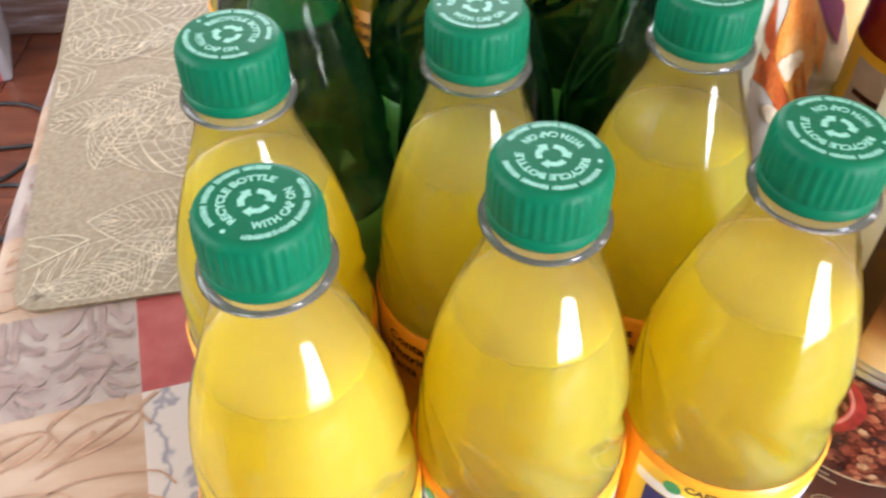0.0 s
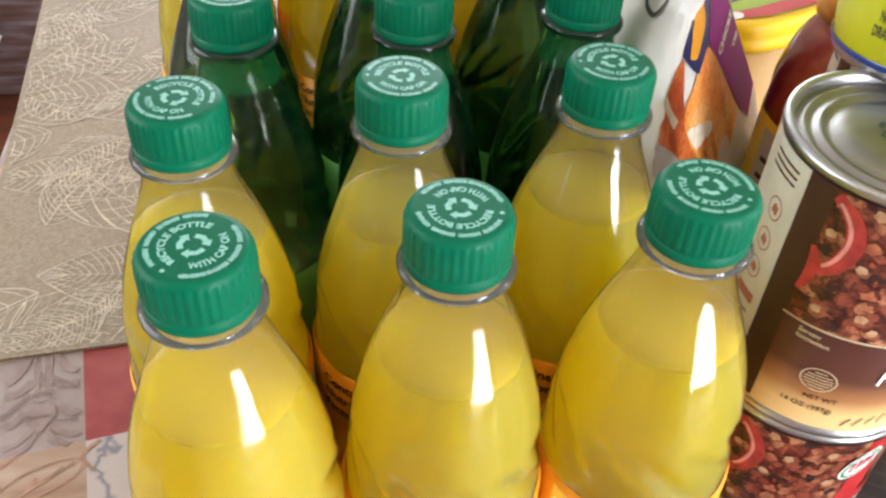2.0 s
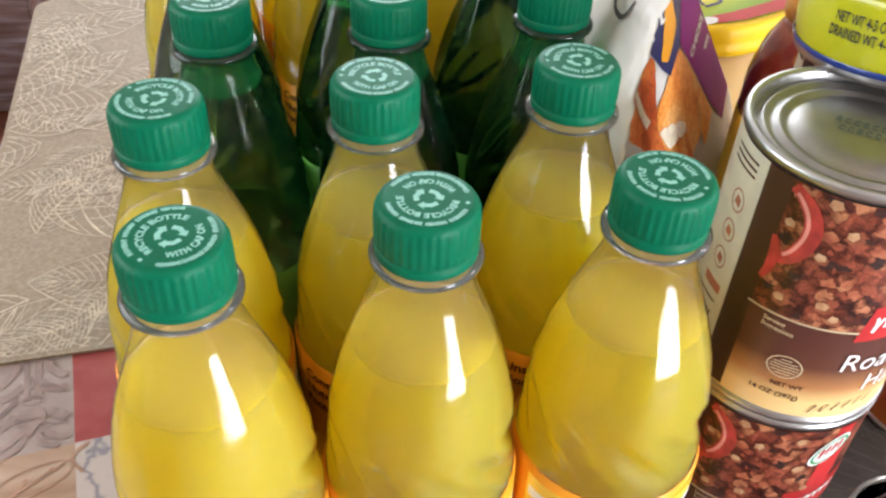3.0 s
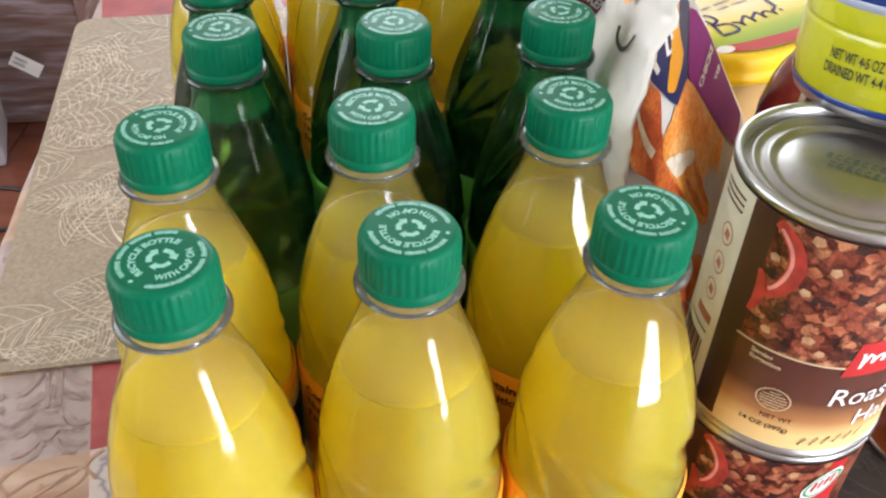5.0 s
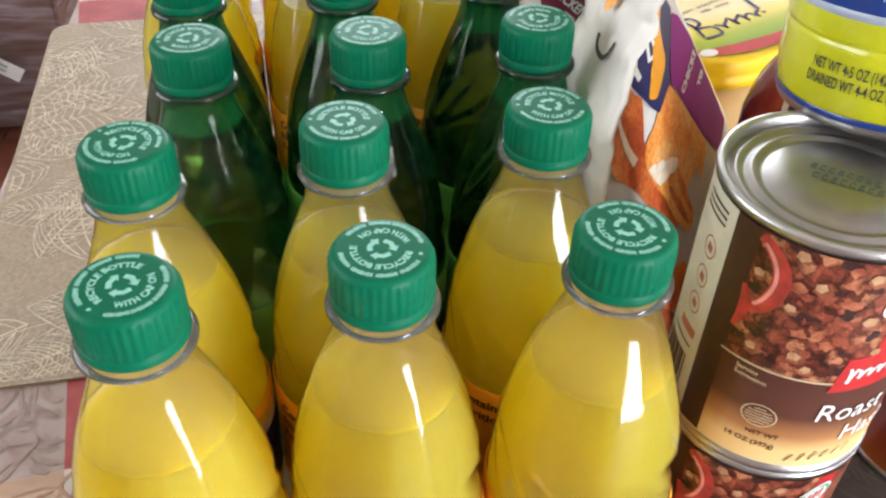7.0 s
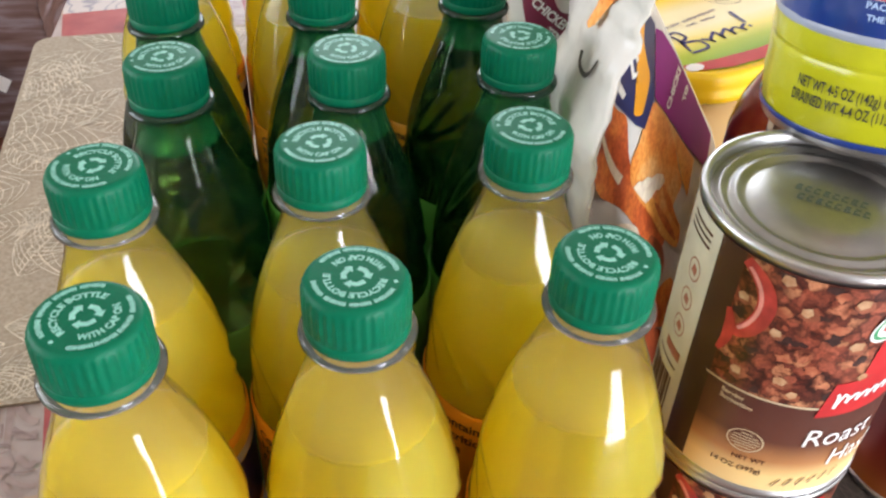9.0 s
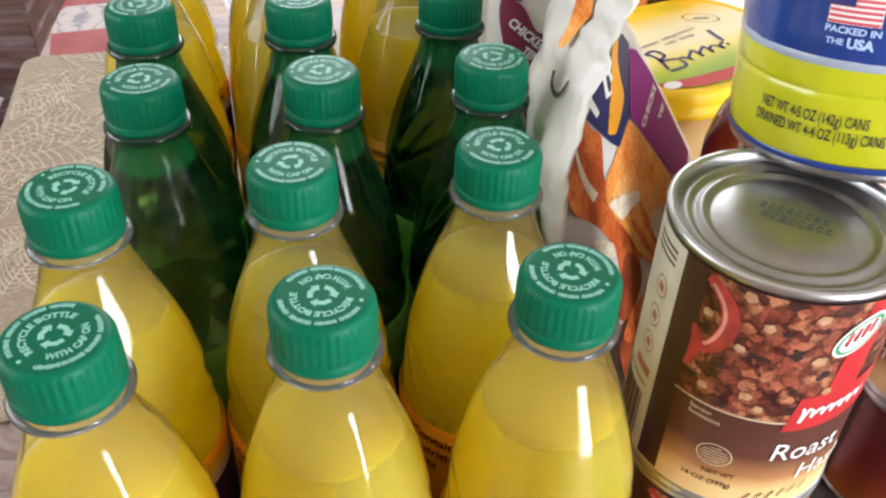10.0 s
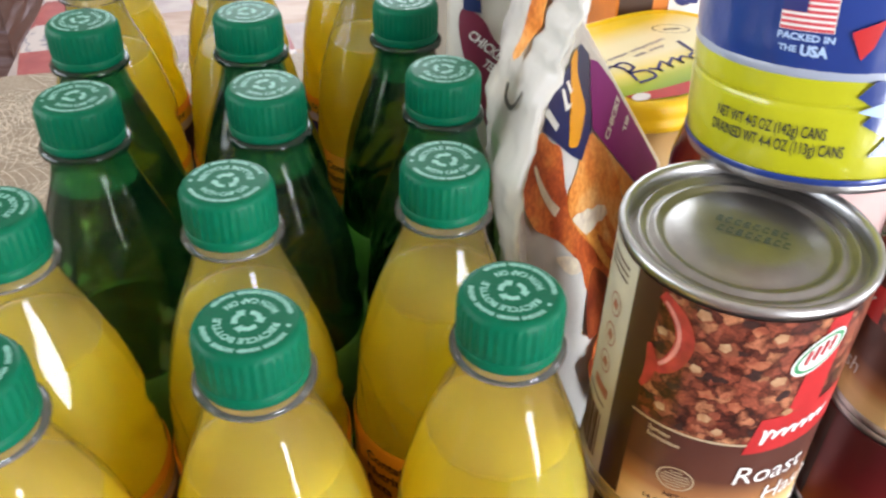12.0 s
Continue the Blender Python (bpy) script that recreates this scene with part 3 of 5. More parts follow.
window("fill_window_north", pose(0.2, Y1 + 0.06, 1.05, 0, 0, 180), 2.3, 1.2, "unseen wide white framed window, added for fill light")

lamp = thing("ceiling_lamp", pose(-0.55, -0.75, TOP), "small round ceiling lamp with a warm bulb", "lamp")
part("base_plate", lathe([(0.0, 0.0), (0.06, 0.0), (0.06, -0.02), (0.03, -0.03), (0.0, -0.03)], 32), "frame_white", lamp)
part("bulb", lathe(smooth_profile([(0.001, -0.03), (0.014, -0.035), (0.018, -0.06), (0.03, -0.085), (0.024, -0.11), (0.001, -0.12)], 3), 24), "bulb", lamp)


# ---- table ----
EDGE = 6.7
tab = thing("table", pose(-0.2555, 0.2, 0, 0, 0, EDGE), "wooden dining table under a patchwork oilcloth", "table")
part("tabletop", box(bmesh.new(), 0.004, 1.2, -0.62, 1.05, -0.034, -0.0045, 0.004), "table_wood", tab)
part("apron", box(bmesh.new(), 0.06, 1.14, -0.55, 0.99, -0.12, -0.035), "table_wood", tab, smooth=False)
for lx in (0.09, 1.11):
    for ly in (-0.52, 0.95):
        part("leg", box(bmesh.new(), lx - 0.035, lx + 0.035, ly - 0.035, ly + 0.035, FLOOR, -0.12, 0.006), "table_wood", tab, smooth=False)


def tablecloth():
    """Printed oilcloth of square patches, hanging a little over the table's edges."""
    a = radians(15.5)
    ux, uy, ox, oy, row = math.cos(a), math.sin(a), -0.161, 0.089, 0.0609
    inv = pose(-0.2555, 0.2, 0, 0, 0, EDGE).inverted()
    bm = bmesh.new()
    n = 0
    for i in range(-6, 26):
        for j in range(-16, 22):
            quad = []
            for du, dv in ((0, 0), (1, 0), (1, 1), (0, 1)):
                u, v = (i + du) * row * 1.35, (j + dv) * row
                quad.append(inv @ Vector((ox + u * ux - v * uy, oy + u * uy + v * ux, 0)))
            f = bm.faces.new([bm.verts.new(q) for q in quad])
            if i % 2 == 0:
                f.material_index = 0 if j % 2 == 0 else 1
            else:
                f.material_index = 2 if j % 2 == 0 else 3
    bmesh.ops.remove_doubles(bm, verts=bm.verts[:], dist=0.0005)
    for co, no in (((-0.12, 0, 0), (-1, 0, 0)), ((1.32, 0, 0), (1, 0, 0)), ((0, -0.72, 0), (0, -1, 0)), ((0, 1.17, 0), (0, 1, 0)), ((0, 0, 0), (-1, 0, 0)), ((1.2, 0, 0), (1, 0, 0)), ((0, -0.62, 0), (0, -1, 0)), ((0, 1.05, 0), (0, 1, 0)), ((0.006, 0, 0), (-1, 0, 0)), ((-0.008, 0, 0), (-1, 0, 0)), ((-0.03, 0, 0), (-1, 0, 0)), ((-0.07, 0, 0), (-1, 0, 0))):
        cut = co[0] in (-0.12, 1.32) or co[1] in (-0.72, 1.17)
        bmesh.ops.bisect_plane(bm, geom=bm.verts[:] + bm.edges[:] + bm.faces[:], plane_co=co, plane_no=no, clear_outer=cut)
    bmesh.ops.subdivide_edges(bm, edges=[e for e in bm.edges if e.verts[0].co.x < 0 and e.verts[1].co.x < 0], cuts=2)
    for v in bm.verts:
        x, y = v.co.x, v.co.y
        dx = max(0, -x, x - 1.2)
        dy = max(0, -0.62 - y, y - 1.05)
        d = max(dx, dy)
        if d > 0:
            out = min(d, 0.006) + 0.004 * min(1, d / 0.05) * math.sin(y * 70 + x * 20)
            v.co.x = -out if x < 0 else (1.2 + out if x > 1.2 else x)
            v.co.y = -0.62 - out if y < -0.62 else (1.05 + out if y > 1.05 else y)
            v.co.z = -max(0, d - 0.004)
    ob = part("tablecloth", bm, ["cloth_red", "cloth_white", "cloth_grey", "cloth_peach"])
    ob.matrix_basis = pose(-0.2555, 0.2, -0.0008, 0, 0, EDGE)
    w = row * 1.35
    stem = [(-0.035, 1.0, -0.03, 0.55, 0.0016), (0.04, 1.0, 0.035, 0.55, 0.0016)]
    mid = [[(dx, v0), ((dx + ex) / 2, 0.78), (ex, v1)] for dx, v0, ex, v1, _ in stem]
    for s in (-1, 1):
        mid += [[(s * 0.05, 0.73), (s * 0.10, 0.66), (s * 0.15, 0.62), (s * 0.21, 0.63)], [(s * 0.05, 0.23), (s * 0.11, 0.14), (s * 0.16, 0.10), (s * 0.21, 0.09)], [(s * 0.08, 0.98), (s * 0.12, 0.86), (s * 0.17, 0.78), (s * 0.21, 0.76)], [(s * 0.03, 0.2), (s * 0.07, 0.07), (s * 0.15, 0.01)], [(s * 0.1, 0.42), (s * 0.14, 0.33), (s * 0.18, 0.30), (s * 0.21, 0.33)]]
    dark = [[(-0.05, 0.55), (0.0, 0.575), (0.05, 0.55), (0.05, 0.50), (0.0, 0.475), (-0.055, 0.51)], [(0.0, 0.8), (0.004, 0.72), (0.0, 0.64)], [(-0.07, 0.6), (-0.18, 0.44), (-0.25, 0.41), (-0.30, 0.46)], [(0.06, 0.27), (0.12, 0.24), (0.21, 0.23)], [(0.06, 0.69), (0.13, 0.65), (0.2, 0.56)], [(-0.09, 0.36), (-0.05, 0.33), (0.0, 0.335), (0.06, 0.32)]]
    bell = [(-0.06, 0.45), (0.06, 0.45), (0.09, 0.33), (0.04, 0.25), (0.0, 0.17), (-0.04, 0.2), (-0.1, 0.34)]
    leaf = [[(-0.3, 0.62), (-0.12, 0.8), (0.08, 0.86), (0.2, 0.82), (0.16, 0.7), (0.0, 0.6), (-0.3, 0.5)], [(-0.34, 0.45), (-0.1, 0.64), (0.16, 0.82)], [(-0.1, 0.64), (-0.04, 0.75)], [(0.02, 0.72), (0.1, 0.8)], [(0.3, 0.98), (0.2, 0.86), (0.26, 0.7)], [(-0.4, 0.25), (-0.1, 0.36), (0.25, 0.3), (0.36, 0.15)], [(-0.2, 0.1), (0.1, 0.16), (0.3, 0.05)]]

    def eased(pts, steps=6):
        """A smooth line through the points."""
        ext = [pts[0]] + pts + [pts[-1]]
        out = []
        for p, q, r, t in zip(ext, ext[1:], ext[2:], ext[3:]):
            for k in range(steps):
                f = k / steps
                out.append(tuple(0.5 * (2 * b + (c - a) * f + (2 * a - 5 * b + 4 * c - d) * f * f + (3 * b - a - 3 * c + d) * f ** 3) for a, b, c, d in zip(p, q, r, t)))
        return out + [pts[-1]]

    def printed(name, cells, strokes, wide, mat, lift, fill=None):
        bms = []
        for i, j, at in cells:
            one = [ribbon(eased([(p * w, q * row) for p, q in st]), wide * (0.7 + 0.6 * ((n * 7) % 5) / 4)) for n, st in enumerate(strokes)]
            if fill:
                one.append(polygon([(p * w, q * row) for p, q in fill], 0))
            for n, b in enumerate(one):
                for v in b.verts:
                    u, q = (i + at) * w + v.co.x, j * row + v.co.y
                    v.co = inv @ Vector((ox + u * ux - q * uy, oy + u * uy + q * ux, 0))
                    v.co.z = lift + 0.00003 * n
            bms += one
        pm = joined(bms)
        bmesh.ops.bisect_plane(pm, geom=pm.verts[:] + pm.edges[:] + pm.faces[:], plane_co=(0.002, 0, 0), plane_no=(-1, 0, 0), clear_outer=True)
        tagged(part(name, pm, mat, ob, smooth=False), kind="stuff")

    grey = [(i, j, at) for i in (-3, -1, 1) for j in (-4, -2, 0, 2, 4, 6, 8) for at in (0.26, 0.76)]
    peach = [(i, j, at) for i in (-3, -1, 1) for j in (-3, -1, 1, 3, 5, 7) for at in (0.3, 0.78)]
    printed("scroll_print", grey, mid, 0.0036, "scroll_mid", 0.0003, bell)
    printed("scroll_shade", grey, dark, 0.0013, "scroll_dark", 0.0011)
    printed("leaf_print", peach, leaf, 0.0015, "leaf_brown", 0.0003)
    return tagged(ob, "patchwork printed oilcloth in red, white, grey and peach squares", "tablecloth")


tablecloth()


def rounded(w, h, r, n=6):
    out = []
    for cx, cy, a0 in ((w - r, r, -90), (w - r, h - r, 0), (r, h - r, 90), (r, r, 180)):
        for i in range(n + 1):
            a = radians(a0 + 90 * i / n)
            out.append((cx + r * math.cos(a), cy + r * math.sin(a)))
    return out


def leaf_lines(length, wide, veins, rng):
    """The midrib and bowed veins of one leaf, from the origin along x, with its outline on some sides."""
    rows = []
    bend = rng.uniform(-0.15, 0.15) * length

    def mid(t):
        return t * length, bend * math.sin(math.pi * t)

    def half(t):
        return wide * math.sin(math.pi * min(1, t) ** 0.8) ** 0.9 if 0 < t < 1 else 0.0

    rows.append(ribbon([mid(i / 14) for i in range(15)], rng.uniform(0.0005, 0.0011)))
    net = rng.random() < 0.25
    for side in (-1, 1):
        if rng.random() < 0.7:
            rows.append(ribbon([(mid(i / 18)[0], mid(i / 18)[1] + side * half(i / 18)) for i in range(19)], rng.uniform(0.0004, 0.0009)))
        for k in range(veins * (2 if net else 1)):
            t = 0.06 + 0.84 * k / (veins * (2 if net else 1))
            x, y = mid(t)
            u = min(0.98, t + 0.15)
            ex, ey = mid(u)[0], mid(u)[1] + side * half(u) * rng.uniform(0.8, 1.0)
            rows.append(ribbon([(x, y), (x * 0.62 + ex * 0.38 - 0.001, y * 0.55 + ey * 0.45), (x * 0.22 + ex * 0.78 - 0.001, y * 0.2 + ey * 0.8), (ex, ey)], rng.uniform(0.00035, 0.0008)))
        if net:
            for f in (0.35, 0.65):
                rows.append(ribbon([(mid(i / 14)[0], mid(i / 14)[1] + side * f * half(i / 14)) for i in range(1, 14)], 0.0004))
    # frayed threads where the print is thick
    at = rng.uniform(0.2, 0.8)
    for k in range(14):
        x, y = mid(min(0.95, at + rng.uniform(-0.12, 0.12)))
        y += rng.uniform(-0.4, 0.4) * wide
        rows.append(ribbon([(x, y), (x + rng.uniform(0.001, 0.005), y + rng.uniform(-0.002, 0.002))], 0.00045))
    return joined(rows)


def placemat(m, w, h, body, line, count, seed, label):
    rng = random.Random(seed)
    mat = thing("placemat", m, label, "placemat")
    bm = polygon(rounded(w, h, 0.016), 0)
    top = bmesh.ops.extrude_face_region(bm, geom=bm.faces[:])
    bmesh.ops.translate(bm, vec=(0, 0, 0.0016), verts=[v for v in top["geom"] if isinstance(v, bmesh.types.BMVert)])
    part("sheet", bm, body, mat, smooth=False)
    leaves = []
    for i in range(count):
        ln = rng.uniform(0.055, 0.115)
        b = leaf_lines(ln, ln * rng.uniform(0.22, 0.32), rng.randint(8, 12), rng)
        cols = 6
        gx, gy = (i % cols + rng.uniform(0.1, 0.9)) * w / cols, (i // cols + rng.uniform(0.1, 0.9)) * h / (count / cols)
        b = shift(b, gx, gy, rng.choice((10, 35, 150, 185, 215, 330)) + rng.uniform(-18, 18))
        for k, v in enumerate(b.verts):
            v.co.z = 0.0018 + 0.000012 * i
        leaves.append(b)
    bm = joined(leaves)
    for co, no in (((0.003, 0, 0), (-1, 0, 0)), ((w - 0.003, 0, 0), (1, 0, 0)), ((0, 0.003, 0), (0, -1, 0)), ((0, h - 0.003, 0), (0, 1, 0))):
        bmesh.ops.bisect_plane(bm, geom=bm.verts[:] + bm.edges[:] + bm.faces[:], plane_co=co, plane_no=no, clear_outer=True)
    tagged(part("leaf_pattern", bm, line, mat, "raised leaf outlines in a paler thread", smooth=False), kind="stuff")
    return mat


placemat(pose(-0.2365, 0.1347, 0, 0, 0, 10.2), 0.30, 0.435, "mat_tan", "mat_line", 66, 5, "tan woven placemat with cream leaf outlines on the oilcloth")
placemat(pose(0.125, -0.12, 0, 0, 0, 8), 0.30, 0.435, "mat_dark", "dark_line", 60, 8, "dark grey woven placemat with leaf outlines under the cans")


# ---- bottles ----
def recycle_arrows(r, w):
    """Three arrows chasing each other round a triangle."""
    rows = []
    for k in range(3):
        a = 90 + 120 * k
        p, q = (r * math.cos(radians(a + 58)), r * math.sin(radians(a + 58))), (r * math.cos(radians(a - 12)), r * math.sin(radians(a - 12)))
        mx, my = (r * 1.02 * math.cos(radians(a + 22)), r * 1.02 * math.sin(radians(a + 22)))
        rows.append(ribbon([p, (mx, my), q], w))
        d = math.hypot(q[0] - mx, q[1] - my)
        tx, ty = (q[0] - mx) / d, (q[1] - my) / d
        rows.append(polygon([(q[0] - ty * w, q[1] + tx * w), (q[0] + ty * w, q[1] - tx * w), (q[0] + tx * w * 1.2, q[1] + ty * w * 1.2)], 0))
    return joined(rows)


def ring_text(body, size, r, middle, inward):
    """Letters bent round a circle about the angle 'middle'."""
    b = words(body, size, "CENTER", 0.00012)
    s = -1 if not inward else 1
    return warp(b, lambda x, y, z: ((r + s * -y) * math.cos(radians(middle) + s * x / r), (r + s * -y) * math.sin(radians(middle) + s * x / r), z))


def bottle_cap(parent):
    ribs = 36

    def knurl(a, r, z):
        if 0.2024 < z < 0.2131 and r > 0.0135:
            return r + 0.00026 * max(-0.8, math.cos(ribs * a))
        return r

    prof = [(0.0136, 0.1962), (0.0143, 0.1964), (0.0144, 0.1972), (0.0144, 0.1993), (0.0142, 0.1996), (0.0140, 0.1998), (0.0140, 0.2002), (0.0142, 0.2007), (0.0142, 0.2050), (0.01415, 0.2095), (0.0140, 0.2122), (0.0138, 0.2130), (0.0134, 0.2139), (0.0128, 0.2146), (0.0120, 0.21495), (0.0112, 0.2150), (0.0001, 0.2150)]
    prof = [(0.986 * r, 0.2150 - 0.87 * (0.2150 - z)) for r, z in prof]
    cap = part("cap", lathe(prof, ribs * 4, knurl), "cap", parent, "ribbed green plastic screw cap")
    ink = [recycle_arrows(0.0031, 0.0015)]
    ink.append(ring_text("RECYCLE BOTTLE", 0.0025, 0.0064, 90, False))
    ink.append(ring_text("WITH CAP ON", 0.0026, 0.0081, -90, True))
    for a0, a1 in ((-160, -128), (-126, -97), (-94, -60), (-57, -22), (18, 52), (55, 88), (92, 122), (126, 162)):
        ink.extend(arc(0.0106, b, b + 2.3, 0.0014 if b % 4 else 0.0010, 2) for b in range(a0, a1 - 1, 3))
    ink.append(shift(polygon(ellipse(0, 0, 0.0006, 0.0006, 10), 0), -0.0103, 0.0006))
    bm = joined(ink)
    warp(bm, lambda x, y, z: (x, y, 0.21512))
    part("cap_print", bm, "cap_print", cap, "pale raised recycling mark and lettering", smooth=False)


def swirl(a, r, z):
    """Shallow slanting flutes below the shoulder."""
    if 0.020 < z < 0.047 or 0.112 < z < 0.137:
        f = math.sin(math.pi * ((z - 0.020) / 0.027 if z < 0.05 else (z - 0.112) / 0.025))
        return r - 0.0022 * f * (0.5 + 0.5 * math.sin(11 * a + 330 * z))
    if z > 0.140:
        # flat upright panels round the shoulder, fading into the neck
        u = (a + 1.2 * z) % (2 * math.pi / 15) - math.pi / 15
        flat = r * math.cos(math.pi / 15) / math.cos(u)
        return r + 0.85 * (flat - r) * math.sin(math.pi * min(1, (z - 0.140) / 0.047)) ** 0.6
    return r


SHAPE = [(0.0100, 0.004), (0.0240, 0.0005), (0.0295, 0.004), (0.0316, 0.012), (0.0320, 0.022), (0.0320, 0.035), (0.0320, 0.044), (0.0320, 0.047), (0.0317, 0.050), (0.0317, 0.054), (0.0317, 0.062), (0.0317, 0.078), (0.0317, 0.092), (0.0317, 0.100), (0.0317, 0.105), (0.0317, 0.108), (0.0315, 0.111), (0.0308, 0.118), (0.0304, 0.126), (0.0296, 0.134), (0.0285, 0.141), (0.0268, 0.150), (0.0246, 0.158), (0.0221, 0.1655), (0.0193, 0.173), (0.0166, 0.180), (0.0145, 0.186), (0.0133, 0.1915), (0.0130, 0.1955)]


def bottle(name, shell, liquid, rim, level, label, category_group, label_kind):
    ob = thing(name, pose(0, 0, 0), label, "bottle", category_group)
    prof = smooth_profile(SHAPE, 4)
    part("shell", lathe([p for p in prof if p[1] < level + 0.003], 120, swirl), shell, ob)
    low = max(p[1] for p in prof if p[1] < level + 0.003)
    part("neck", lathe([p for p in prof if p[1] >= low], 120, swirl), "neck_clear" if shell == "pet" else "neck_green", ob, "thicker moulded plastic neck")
    inner = [(max(0.0, r - 0.0006), z + (0.0006 if z < 0.01 else 0)) for r, z in prof if z < level]
    last = inner[-1]
    bm = lathe([(0.0002, inner[0][1])] + inner + [(last[0] * 0.995, level), (last[0] * 0.96, level - 0.0006), (0.0002, level - 0.0006)], 120, swirl)
    part("soda", bm, liquid, ob)
    part("neck_ring", lathe([(0.0128, 0.1953), (0.0152, 0.1957), (0.0157, 0.1962), (0.0158, 0.1972), (0.0155, 0.1980), (0.0144, 0.1988), (0.0128, 0.1990)], 64), rim, ob)
    bottle_cap(ob)
    lo, hi, r = 0.051, 0.1065, 0.0325
    sleeve = part("label", lathe([(r - 0.0003, lo), (r, lo + 0.0002), (r, hi - 0.0004), (r - 0.0004, hi), (0.0316, hi + 0.0008)], 72), "label_orange" if label_kind == "orange" else "label_green", ob, "wrapped plastic label")
    if label_kind == "orange":
        part("label_field", warp(sheet(-170, -10, 0.055, 0.1035, 40, 2), round_can(r, 0.00015)), "label_yellow", sleeve)
        part("label_badge", warp(sheet(-160, -20, 0.058, 0.092, 40, 2), round_can(r, 0.0003)), "ink_navy", sleeve)
        part("label_band", warp(sheet(-168, -12, 0.0925, 0.0975, 40, 2), round_can(r, 0.0003)), "white", sleeve)
        part("label_print", joined([round_text(words("CAFFEINE", 0.0042, "LEFT", 0.0001), r, 0.0004, -140, 0.1005), round_text(words("FREE", 0.0042, "LEFT", 0.0001), r, 0.0004, -132, 0.0965)]), "ink_brown", sleeve, smooth=False)
        part("leaf_mark", warp(polygon(ellipse(-146, 0.099, 5, 0.0028), 1), round_can(r, 0.0005)), "ink_green", sleeve)
        for a in (20, 118):
            part("facts_print", joined([round_text(words(w, 0.0062, "LEFT", 0.00015), r, 0.0004, a, z) for w, z in (("Contains", 0.0985), ("Nutrition", 0.0915), ("Facts", 0.0845))]), "ink_brown", sleeve, smooth=False)
    return ob


yellow = bottle("soda_bottle", "pet", "soda", "pet_rim", 0.1660, "clear plastic bottle of cloudy yellow soda with a green cap", "yellow soda bottles", "orange")
green = bottle("green_bottle", "pet_green", "ale", "green_rim", 0.1805, "green plastic bottle of pale soda with a green cap", "green soda bottles", "green")
YELLOW = [(-0.0625, -0.0135, 62, 10), (0.0, 0.0005, 172, 0), (0.0655, 0.0098, 150, 18), (-0.078, 0.0490, -32, 40), (-0.0137, 0.0625, 2, 96), (0.0520, 0.0728, 4, 96)]
GREEN = [(-0.0722, 0.1165, 22, 0), (-0.0088, 0.1243, 14, 0), (0.0552, 0.1365, 195, 0), (-0.0875, 0.1815, 100, 0), (-0.0230, 0.1900, 30, 0), (0.0425, 0.2030, 250, 0)]
BACK = [(-0.1060, 0.2560, 40, 60), (-0.0400, 0.2650, 140, 200), (0.0260, 0.2770, 10, 100), (-0.1180, 0.3210, 70, 90), (-0.0530, 0.3310, 0, 30), (0.0130, 0.3420, 0, 0)]


def stand(proto, rows):
    first = True
    for x, y, cap_turn, body_turn in rows:
        ob = proto if first else copy_thing(proto, pose(0, 0, 0))
        ob.matrix_basis = pose(x, y, 0, 0, 0, body_turn)
        for ch in ob.children:
            if ch.name.split(".")[0] == "cap":
                ch.rotation_euler = (0, 0, radians(cap_turn - body_turn))
        first = False


stand(yellow, YELLOW + BACK)
stand(green, GREEN)


# ---- cans ----
def tin_body(parent, r, h):
    part("can_body", lathe([(r - 0.0006, 0.0012), (r - 0.0006, h - 0.0012)], 72), "tin", parent)
    for z0, up in ((0.0, 1), (h, -1)):
        part("rim", lathe([(r - 0.0006, z0 + up * 0.0040), (r + 0.0004, z0 + up * 0.0034), (r + 0.0009, z0 + up * 0.0018), (r + 0.0006, z0 + up * 0.0004), (r - 0.0006, z0), (r - 0.0018, z0 + up * 0.0004), (r - 0.0023, z0 + up * 0.0022), (r - 0.0027, z0 + up * 0.0040)], 72), "tin", parent, "rolled metal rim")
    q = r / 0.038
    lid = [(r - 0.0027, -0.0040), (0.0338 * q, -0.0040), (0.0330 * q, -0.0030), (0.0316 * q, -0.0030), (0.0308 * q, -0.0041), (0.0290 * q, -0.0041), (0.0281 * q, -0.0030), (0.0266 * q, -0.0030), (0.0258 * q, -0.0041), (0.0240 * q, -0.0042), (0.0226 * q, -0.0033), (0.0120 * q, -0.0031), (0.0001, -0.0031)]
    ob = part("lid", lathe([(a, h + b) for a, b in lid], 72), "tin_lid", parent, "ridged metal lid")
    part("base", lathe([(a, -b) for a, b in lid], 72), "tin_lid", parent)
    return ob


